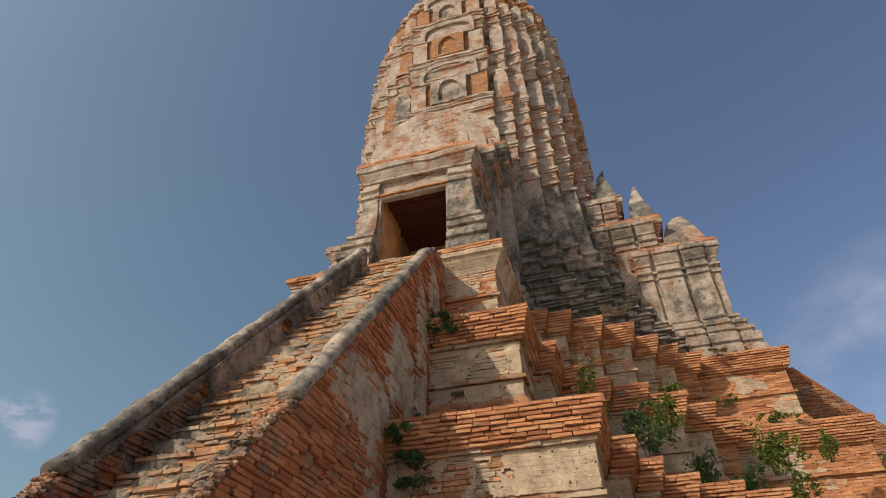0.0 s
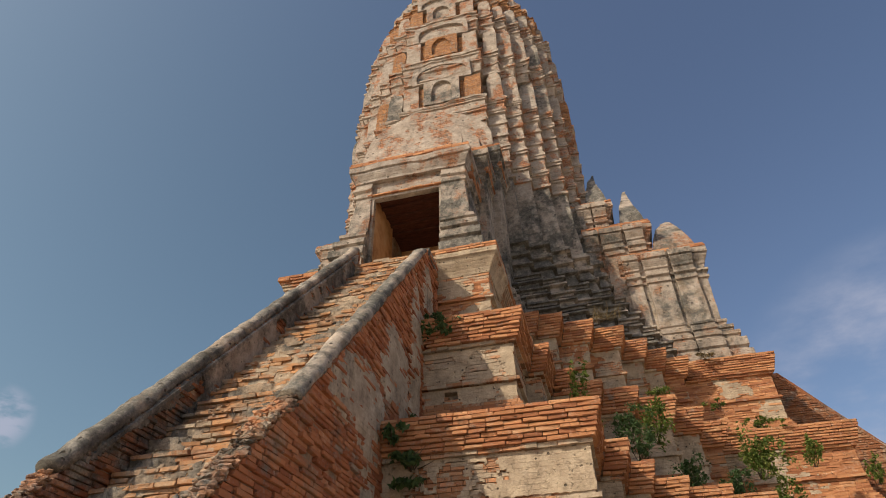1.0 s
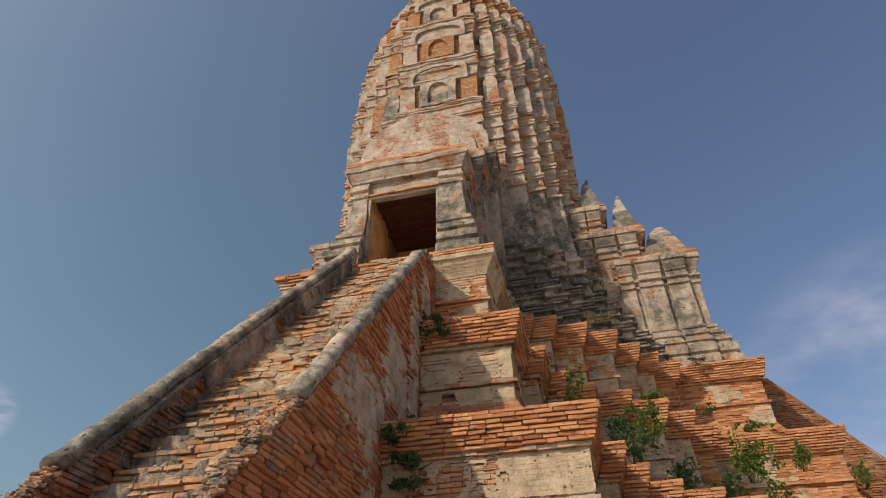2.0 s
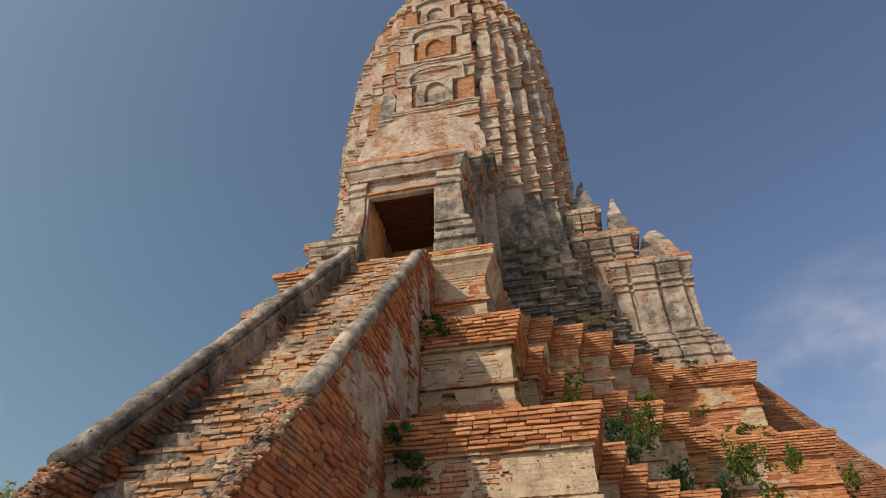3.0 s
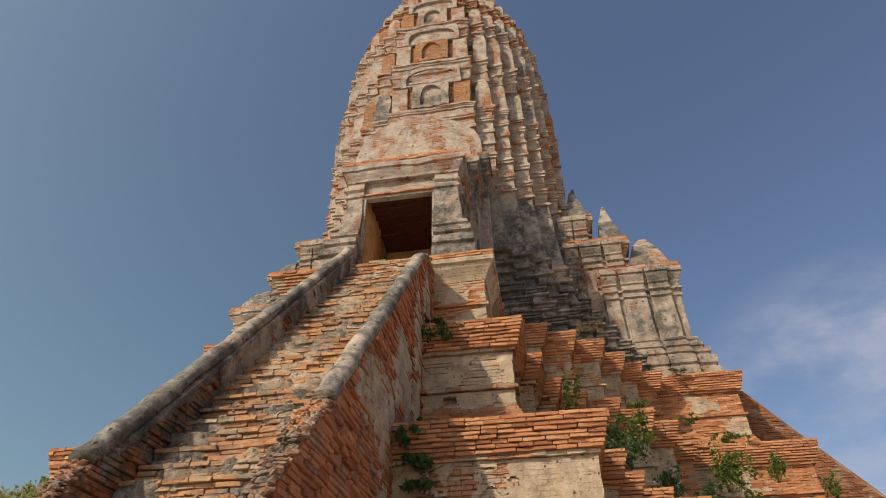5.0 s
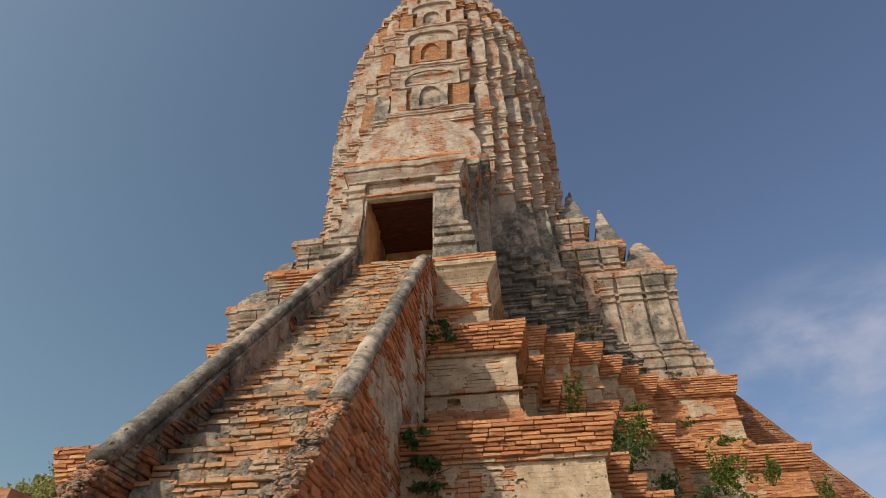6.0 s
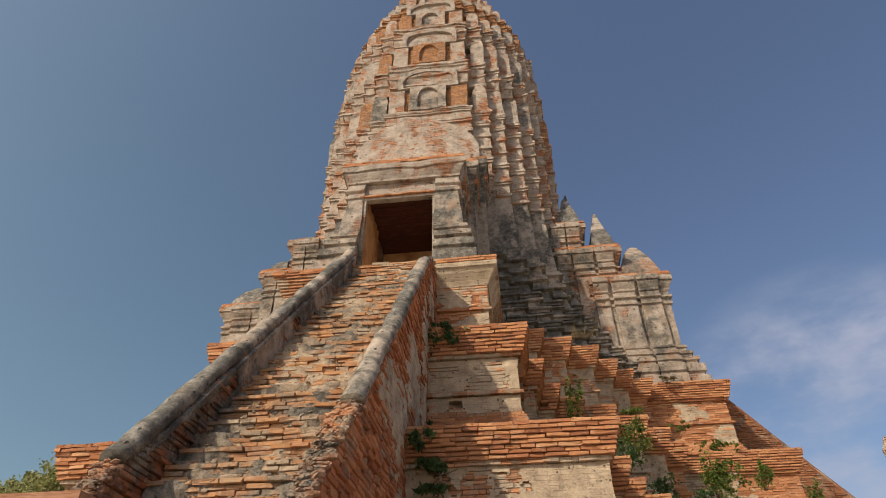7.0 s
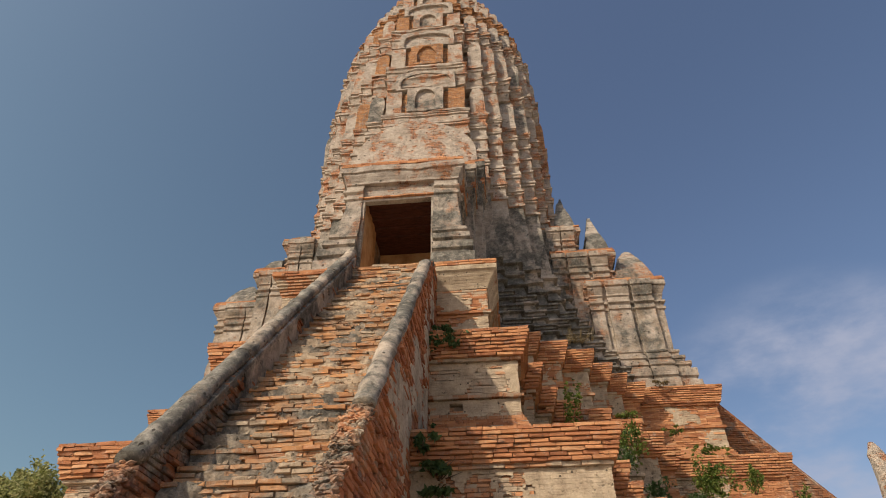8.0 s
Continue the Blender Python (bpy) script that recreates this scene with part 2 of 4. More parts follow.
OCHRE = plain("ochre_room_plaster", ((0.3, (0.30, 0.15, 0.07)), (0.5, (0.52, 0.31, 0.15)), (0.75, (0.60, 0.43, 0.26))), 2.2, 0.9)
EARTH = plain("dusty_earth", ((0.25, (0.36, 0.29, 0.22)), (0.5, (0.50, 0.42, 0.33)), (0.8, (0.58, 0.50, 0.40))), 0.8, 0.95)

# ---- building helpers: u across, w towards the viewer from the tower's axis ----
AX, AY = -3.4, 16.8
rng = random.Random(7)


def at(u, w, z):
    return Vector((AX + u, AY - w, z))


def finish(name, bm, mat, parent=None, label="", smooth=False):
    me = bpy.data.meshes.new(name)
    bmesh.ops.recalc_face_normals(bm, faces=bm.faces)
    bm.to_mesh(me)
    bm.free()
    me.materials.append(mat)
    if smooth:
        for p in me.polygons:
            p.use_smooth = True
    ob = new(name, me)
    if parent is not None:
        ob.parent = parent
        ob.matrix_parent_inverse = parent.matrix_world.inverted()
    if label:
        tagged(ob, label)
    return ob


part = finish


def root(name, u, w, z):
    ob = new(name)
    ob.matrix_world = Matrix.Translation(at(u, w, z))
    return ob


def weathered(bm, longest, amount, size=1.6):
    """Cuts long edges and shifts the corners a little, as worn masonry has it."""
    for _ in range(4):
        cut = [e for e in bm.edges if e.calc_length() > longest]
        if not cut:
            break
        bmesh.ops.subdivide_edges(bm, edges=cut, cuts=1, use_grid_fill=True)
    for v in bm.verts:
        v.co += amount * (noise.noise_vector(v.co * size) + 0.6 * noise.noise_vector(v.co * size * 3.7))
    return bm


def full_plan(quadrant, wider=0.0):
    """All corners of a plan, from the convex corners of its front right quadrant; wider: how much further the left arm's front reaches."""
    q = []
    for i, c in enumerate(quadrant):
        q.append(c)
        if i + 1 < len(quadrant):
            q.append((c[0], quadrant[i + 1][1]))
    left = [(u + wider if i < 2 else max(u, q[0][0] + wider + .06), w) for i, (u, w) in enumerate(q)]
    return q + [(u, -w) for u, w in reversed(q)] + [(-u, -w) for u, w in left] + [(-u, w) for u, w in reversed(left)]


def grown(plan, d):
    """The plan with its right-angled outline moved outwards by d."""
    out, n = [], len(plan)
    for i in range(n):
        p, c, q = Vector(plan[i - 1]), Vector(plan[i]), Vector(plan[(i + 1) % n])
        a, b = (c - p).normalized(), (q - c).normalized()
        na, nb = Vector((-a.y, a.x)), Vector((-b.y, b.x))
        shift = na if (na - nb).length < 0.1 else na + nb
        out.append((c.x + d * shift.x, c.y + d * shift.y))
    return out


def skin(bm, rings, caps=True):
    n = len(rings[0])
    for a, b in zip(rings, rings[1:]):
        for i in range(n):
            bm.faces.new((a[i], a[(i + 1) % n], b[(i + 1) % n], b[i]))
    if caps:
        bm.faces.new(rings[-1])
        bm.faces.new(rings[0])
    return bm


def loft(bm, plan, profile):
    """Walls over a plan through rows of (outset, height)."""
    return skin(bm, [[bm.verts.new(at(u, w, z)) for u, w in grown(plan, d)] for d, z in profile])


def rect_loft(bm, u0, u1, w0, w1, profile, sides=(1, 1, 1, 1)):
    """A moulded block; sides: which of u0, u1, w0, w1 carry the mouldings."""
    a, b, c, d = sides
    rings = []
    for o, z in profile:
        rings.append([bm.verts.new(at(u, w, z)) for u, w in ((u0 - a * o, w0 - c * o), (u1 + b * o, w0 - c * o), (u1 + b * o, w1 + d * o), (u0 - a * o, w1 + d * o))])
    return skin(bm, rings)


def box(bm, u0, u1, w0, w1, z0, z1):
    return rect_loft(bm, u0, u1, w0, w1, [(0, z0), (0, z1)])


def turned(bm, k):
    """Turns a mesh by k quarter turns round the tower's axis, front to right."""
    for v in bm.verts:
        u, w = v.co.x - AX, AY - v.co.y
        for _ in range(k):
            u, w = w, -u
        v.co = at(u, w, v.co.z)
    return bm


# bricks: specs are (centre, way along, way out, length, depth, height)
def brick_pool():
    pool = []
    for k in range(8):
        bm = bmesh.new()
        bmesh.ops.create_cube(bm, size=1.0)
        for v in bm.verts:
            v.co = Vector((v.co.x * 0.29, v.co.y * 0.16, v.co.z * 0.06))
        bmesh.ops.bevel(bm, geom=bm.edges[:], offset=0.007, segments=1, affect="EDGES")
        for v in bm.verts:
            v.co += Vector((rng.uniform(-0.006, 0.006), rng.uniform(-0.006, 0.006), rng.uniform(-0.004, 0.004)))
        me = bpy.data.meshes.new("brick")
        bm.to_mesh(me)
        bm.free()
        pool.append(me)
    return pool


POOL = brick_pool()
POOLS = {}


def brick_objects(specs, mat, parent, name="brick"):
    """Each brick as an object of its own on a shared mesh."""
    if mat.name not in POOLS:
        POOLS[mat.name] = [me.copy() for me in POOL]
        for me in POOLS[mat.name]:
            me.materials.append(mat)
    inverse = parent.matrix_world.inverted()
    for c, t, n, length, depth, height in specs:
        ob = new(name, rng.choice(POOLS[mat.name]))
        m = Matrix((t, -n, Vector((0, 0, 1)))).transposed().to_4x4()
        tilt = Euler((rng.gauss(0, 0.02), rng.gauss(0, 0.012), rng.gauss(0, 0.02))).to_matrix().to_4x4()
        ob.parent = parent
        ob.matrix_parent_inverse = inverse
        ob.matrix_basis = Matrix.Translation(c) @ m @ tilt @ Matrix.Diagonal((length / 0.29, depth / 0.16, height / 0.06, 1))


def brick_stuff(specs, mat, parent, name="brickwork", rough=0.008):
    """Many bricks joined into one mesh."""
    if not specs:
        return None
    r = np.random.RandomState(len(specs))
    sign = np.array([(x, y, z) for z in (-1, 1) for x, y in ((-1, -1), (1, -1), (1, 1), (-1, 1))], float) * 0.5
    quad = np.array([(0, 3, 2, 1), (4, 5, 6, 7), (0, 1, 5, 4), (1, 2, 6, 5), (2, 3, 7, 6), (3, 0, 4, 7)])
    co, fa = [], []
    for i, (c, t, n, length, depth, height) in enumerate(specs):
        t, n, c = np.array(t), np.array(n), np.array(c)
        p = c + sign[:, :1] * length * t + sign[:, 1:2] * depth * -n + sign[:, 2:] * height * np.array((0, 0, 1.0))
        co.append(p + r.uniform(-rough, rough, (8, 3)))
        fa.append(quad + 8 * i)
    me = bpy.data.meshes.new(name)
    me.from_pydata(np.concatenate(co).tolist(), [], np.concatenate(fa).tolist())
    me.materials.append(mat)
    ob = new(name, me)
    ob.parent = parent
    ob.matrix_parent_inverse = parent.matrix_world.inverted()
    return tagged(ob, kind="stuff")


def run_of_bricks(a, b, n, z, h, odd, length=0.255, depth=0.16, wobble=0.008, lost=0.015, joint=0.009):
    """One course from a to b (points in u, w); n points out of the wall."""
    a, b = at(*a, 0), at(*b, 0)
    t = b - a
    total = t.length
    if total < 0.05:
        return []
    t.normalize()
    out, s = [], -rng.uniform(0.02, 0.15) if odd else 0.0
    while s < total:
        size = length * rng.uniform(0.72, 1.22)
        e = min(s + size, total)
        if total - e < 0.09:
            e = total
        lo = max(s, 0.0)
        if e - lo > 0.04 and rng.random() > lost:
            d = depth + rng.gauss(0, wobble)
            mid = a + t * (lo + e) / 2 + n * (d - depth - d / 2 + 0.0)
            out.append((Vector((mid.x, mid.y, z + rng.uniform(-0.002, 0.002))), t, n, e - lo - joint, d, h - joint))
        s = e
    return out


def plaster_skin(a, b, n, z0, z1, share, parent, seed, mat, cell=0.032, size=1.3, limit=None, relief=0.008, taper=0.0, bound=None):
    """Plaster left on a wall from a to b (points in u, w): a thin coat with ragged edges. taper: how fast it thins
    out towards its edges, down into the wall; bound(p): a margin, positive where the coat may lie."""
    pa, pb = at(*a, 0), at(*b, 0)
    length = (pb - pa).length
    nx, nz = max(1, int(length / cell)), max(1, int((z1 - z0) / cell))
    off = Vector((seed * 3.1, seed * 1.7, seed * 0.9))
    verts, faces, made = [], [], {}

    def spot(i, k):
        p = pa.lerp(pb, i / nx)
        return Vector((p.x, p.y, z0 + (z1 - z0) * k / nz))

    def margin(p):
        f = (share - 0.5) * 1.5 - noise.fractal(p * size + off, 0.9, 2.1, 6)
        return min(f, bound(p)) if bound else f

    def corner(i, k, back):
        if (i, k, back) not in made:
            p = spot(i, k)
            d = 0.005 + relief * noise.noise(p * 4 + off) + 0.3 * relief * noise.noise(p * 17)
            if taper:
                d = min(d, taper * margin(p) - 0.006)
            if back:
                d = -0.03
            jig = 0.6 * cell * noise.noise_vector(p * 31)
            made[i, k, back] = len(verts)
            verts.append(tuple(p + n * d + jig - n * jig.dot(n)))
        return made[i, k, back]

    kept = set()
    for i in range(nx):
        for k in range(nz):
            p = spot(i + .5, k + .5)
            if margin(p) > (-0.02 / taper if taper else 0.0) and (limit is None or limit(p)):
                kept.add((i, k))
    for i, k in kept:
        faces.append((corner(i, k, 0), corner(i + 1, k, 0), corner(i + 1, k + 1, 0), corner(i, k + 1, 0)))
        for di, dk, e in ((-1, 0, ((i, k), (i, k + 1))), (1, 0, ((i + 1, k), (i + 1, k + 1))), (0, -1, ((i, k), (i + 1, k))), (0, 1, ((i, k + 1), (i + 1, k + 1)))):
            if (i + di, k + dk) not in kept:
                faces.append((corner(*e[0], 0), corner(*e[1], 0), corner(*e[1], 1), corner(*e[0], 1)))
    if not faces:
        return
    me = bpy.data.meshes.new("plaster_coat")
    me.from_pydata(verts, [], faces)
    me.materials.append(mat)
    ob = new("plaster_coat", me)
    ob.parent = parent
    ob.matrix_parent_inverse = parent.matrix_world.inverted()


# ---- ground ----
bm = bmesh.new()
bmesh.ops.create_grid(bm, x_segments=2, y_segments=2, size=2500)
ground = tagged(finish("ground", bm, EARTH), "dusty bare earth round the temple", "ground", kind="structure")

# ---- tower ----
RIB = [(0.36, 1.0), (0.50, 0.92), (0.62, 0.84), (0.74, 0.73), (0.85, 0.61), (0.93, 0.49), (1.0, 0.36)]
FLAT = 0.84
OUTLINE = [(8.3, 5.75), (9.3, 5.5), (11.6, 4.75), (15.3, 4.5), (19.0, 4.5), (22, 4.42), (25, 4.24), (27.3, 3.84), (30, 2.95), (32.4, 1.95), (34, 1.1), (35.4, 0.5), (36.2, 0.2)]


def radius(z):
    for (a, ra), (b, rb) in zip(OUTLINE, OUTLINE[1:]):
        if z <= b:
            return ra + (rb - ra) * max(0.0, (z - a) / (b - a))
    return 0.3


def tower_rows(rows, amount=0.03, longest=0.9):
    """Lofts the ribbed plan through (outset, height), its size following the tower's outline."""
    bm = bmesh.new()
    rings = []
    for d, z in rows:
        r = radius(z)
        rings.append([bm.verts.new(at(u, w, z)) for u, w in grown(full_plan([(a * r, b * r * FLAT) for a, b in RIB]), d)])
    skin(bm, rings)
    return weathered(bm, longest, amount)


def bands(z0, z1, pattern):
    """Mouldings between two heights: pattern rows are (share of the height, outset)."""
    return [(d, z0 + (z1 - z0) * s) for s, d in pattern]


tower = tagged(root("temple_tower", 0, 0, 8.37), "tall ribbed temple tower of worn brick and stucco on terraces", "temple tower")
BASE = []
z = 8.3
for h, d in [(.34, .24), (.06, .34), (.05, .20), (.08, .30), (.06, .36), (.05, .18), (.24, .15), (.05, .25), (.05, .12), (.07, .21), (.06, .27), (.05, .09), (.24, .07), (.05, .17), (.05, .03), (.07, .12), (.06, .19), (.05, .01), (.26, 0), (.06, .10), (.05, -.04), (.07, .06), (.06, .12), (.05, -.05), (.42, -.06), (.06, .06), (.06, .0)]:
    BASE += [(1.15 * d, z), (1.15 * d, z + h)]
    z += h + 0.012
ledges = []
for low in (z + .25, z + .72, z + 1.22, z + 1.78):
    if low < 12.4:
        ledges += [(-.06, low), (.07, low + .02), (.07, low + .12), (0, low + .14), (0, low + .21), (-.06, low + .23)]
part("plinth", tower_rows(BASE + ledges, 0.022, 0.5), DARK, tower, "blackened stepped mouldings at the tower's foot")
part("shaft", tower_rows([(-.10, 12.0), (-.06, 12.5), (-.08, 13.8), (-.08, 15.0)], 0.022, 0.6), GREY, tower, "grey lichen-stained ribs of the tower wall")
CORN = []
z = 14.95
for h, d in [(.12, .03), (.42, -.07), (.08, .0), (.1, .05), (.55, -.06), (.1, .01), (.08, .05), (.09, .0), (.36, -.06), (.08, .02), (.5, -.04), (.1, .04), (.09, .0), (.34, -.05), (.1, .03), (.12, .06), (.3, -.04), (.08, .03), (.1, .07)]:
    CORN += [(d * .65 - .02, z), (d * .65 - .03, z + h)]
    z += h + 0.02
part("cornice", tower_rows(CORN + [(-.3, 19.05)], 0.045, 0.5), TOWER, tower, "banded cream stucco mouldings with bare brick")

TIERZ = [19.0, 22.05, 25.0, 27.4, 29.4, 31.1, 32.5, 33.6, 34.5, 35.3]


def leaf_stone(bm, half_u, half_w, height):
    """An upright slab with a rounded, pointed head."""
    rings = []
    for s, k, j in ((0, 1.06, 1.06), (.06, 1.06, 1.06), (.08, .96, .96), (.62, 1, 1), (.74, .93, .96), (.85, .76, .9), (.94, .48, .8), (1, .12, .6)):
        rings.append([bm.verts.new(Vector((x * half_u * k, y * half_w * j, s * height))) for x, y in ((-1, -1), (1, -1), (1, 1), (-1, 1))])
    return skin(bm, rings)


LEAVES = []
for k, mat in enumerate((TOWER, TOWERBRICK, CREAM, TOWER, GREY)):
    bm = leaf_stone(bmesh.new(), 0.5, 0.5, 1.0)
    bmesh.ops.subdivide_edges(bm, edges=[e for e in bm.edges if e.calc_length() > 0.4], cuts=2, use_grid_fill=True)
    for v in bm.verts:
        v.co += 0.035 * noise.noise_vector(v.co * 3 + Vector((k * 7, 0, 0)))
    bmesh.ops.recalc_face_normals(bm, faces=bm.faces)
    me = bpy.data.meshes.new("leaf_stone")
    bm.to_mesh(me)
    bm.free()
    me.materials.append(mat)
    LEAVES.append(me)


def arch_frame(bm, u, w, z, half, height, open_half, open_height, deep, sill=0.0, pointed=0.0):
    """A slab facing front with an arched recess; u, w, z is the middle of its foot, w its front."""
    n = 14
    inner = []
    for i in range(n + 1):
        a = math.pi * i / n
        x = -open_half * math.cos(a)
        y = sill + open_height * (0.45 + 0.55 * math.sin(a) ** (0.8 + pointed)) 
        inner.append((x, y))
    inner = [(-open_half, sill)] + inner + [(open_half, sill)]
    m = len(inner)
    outer = []
    for x, y in inner:
        if y <= sill + 1e-6:
            outer.append((math.copysign(half, x), 0.0))
        else:
            k = min(half / max(abs(x), 1e-6), (height - sill) / max(y - sill, 1e-6))
            outer.append((x * k, sill + (y - sill) * k))
    rows = []
    for pts, back in ((outer, deep), (outer, 0.0), (inner, 0.0), (inner, min(.11, deep * 0.85))):
        rows.append([bm.verts.new(at(u + x, w - back, z + y)) for x, y in pts])
    for a, b in zip(rows, rows[1:]):
        for i in range(m):
            bm.faces.new((a[i], a[(i + 1) % m], b[(i + 1) % m], b[i]))
    bm.faces.new(rows[-1])
    return bm


for i, (a, b) in enumerate(zip(TIERZ, TIERZ[1:])):
    h = b - a
    rows = bands(a - 0.02, b, [(0, .04), (.03, .04), (.035, -.38), (.55, -.38), (.555, -.06), (.60, -.04), (.605, -.10), (.72, -.02), (.725, .03), (.76, .04), (.765, -.06), (.88, -.01), (.885, .04), (.91, .04), (.915, -.03), (.955, -.01), (.96, .05), (.99, .05), (1.0, -.2)])
    tier = part("tier", tower_rows(rows, 0.085, 0.42), TOWER if i % 3 != 2 else TOWERBRICK, tower)
    r0 = radius(a)
    k = r0 / 4.85
    front = FLAT * r0 + 0.03
    # upright leaf stones on the rib corners
    for side in (1, -1):
        for j, (fu, fw) in enumerate(RIB[1:]):
            r = radius(a + 0.25 * h)
            su, sw = 0.60 * k, 0.44 * k
            ob = new("leaf_stone", rng.choice(LEAVES))
            ob.parent = tier
            x, y = fu * r - su * 0.48, fw * r * FLAT - sw * 0.5
            ob.matrix_basis = Matrix.Translation(at(side * x, y, a + 0.03)) @ Euler((rng.gauss(0, .02) - 0.04, rng.gauss(0, .02), rng.gauss(0, .05))).to_matrix().to_4x4() @ Matrix.Diagonal((su, sw, h * rng.uniform(.56, .70), 1))
    if i < 7:
        bm = arch_frame(bmesh.new(), 0, front, a + .04 * h, .74 * k, .44 * h, .42 * k, .36 * h, .30, .05 * h, .3 if i == 1 else 0)
        part("niche", weathered(bm, 0.3, 0.03), (WALL, TOWERBRICK, WALL, TOWER, WALL, TOWER, WALL)[i], tier, "arched blind niche with a stucco frame")
        for side in (1, -1):
            bm = box(bmesh.new(), *sorted((side * .96 * k, side * 1.60 * k)), front - .4, front - .05, a + .04 * h, a + .45 * h)
            gap = box(bmesh.new(), *sorted((side * .66 * k, side * 1.05 * k)), front - .5, front - .17, a + .04 * h, a + .45 * h)
            part("recess", weathered(gap, 0.35, 0.02), TOWERBRICK, tier)
            part("pier", weathered(bm, 0.35, 0.03), TOWERBRICK if (i + side) % 3 == 1 else TOWER, tier)
        bm = arch_frame(bmesh.new(), 0, front - .02, a + .47 * h, 1.25 * k, .36 * h, 1.05 * k, .30 * h, .22, .02 * h)
        part("panel", weathered(bm, 0.3, 0.035), CREAM, tier, "pale plaster panel with an arched rim")
bm = bmesh.new()
skin(bm, [[bm.verts.new(at(r * math.cos(q), r * math.sin(q), z)) for q in [math.tau * i / 16 for i in range(16)]] for r, z in ((.9, 35.2), (.75, 35.7), (.5, 36.0), (.42, 36.6), (.2, 37.4))])
part("finial", bm, GREY, tower)

# ---- porches ----
STAGES = [(7.15, 1.36, 12.5), (5.90, 1.62, 13.6), (4.95, 1.88, 14.7)]
FOOT = [(.40, 8.36), (.40, 8.74), (.31, 8.76), (.31, 8.82), (.36, 8.86), (.36, 9.08), (.24, 9.12), (.24, 9.2), (.28, 9.22), (.28, 9.32), (.15, 9.36), (.15, 9.46), (.19, 9.48), (.19, 9.56), (.07, 9.62), (.07, 9.7), (.1, 9.72), (.1, 9.78), (0, 9.84)]


def head(top):
    return [(0, top - .98), (.05, top - .96), (.05, top - .88), (.01, top - .86), (.01, top - .78), (.08, top - .74), (.08, top - .68)]


def crown(top):
    return [(.02, top - .68), (.02, top - .54), (.06, top - .5), (.06, top - .44), (.12, top - .32), (.15, top - .26), (.15, top - .2), (.2, top - .18), (.2, top)]


def gable(bm, reach, half, top, tip, deep, blunt=1.9, fall=1.5):
    """The curved hood over a porch stage, thick at its foot and running up to a point."""
    rings = []
    for s in (0, .12, .25, .4, .55, .7, .82, .92, 1.0):
        a = half * (1 - s ** blunt) + 0.05
        d = deep * (1 - s) ** (fall if blunt < 3 else .5) + 0.07
        z = top + (tip - top) * s
        c = reach - deep * 0.18 - 0.12 * math.sin(math.pi * s)
        rings.append([bm.verts.new(at(u, w, z)) for u, w in ((-a, c - d * .8), (a, c - d * .8), (a, c + d * .2), (-a, c + d * .2))])
    return skin(bm, rings)


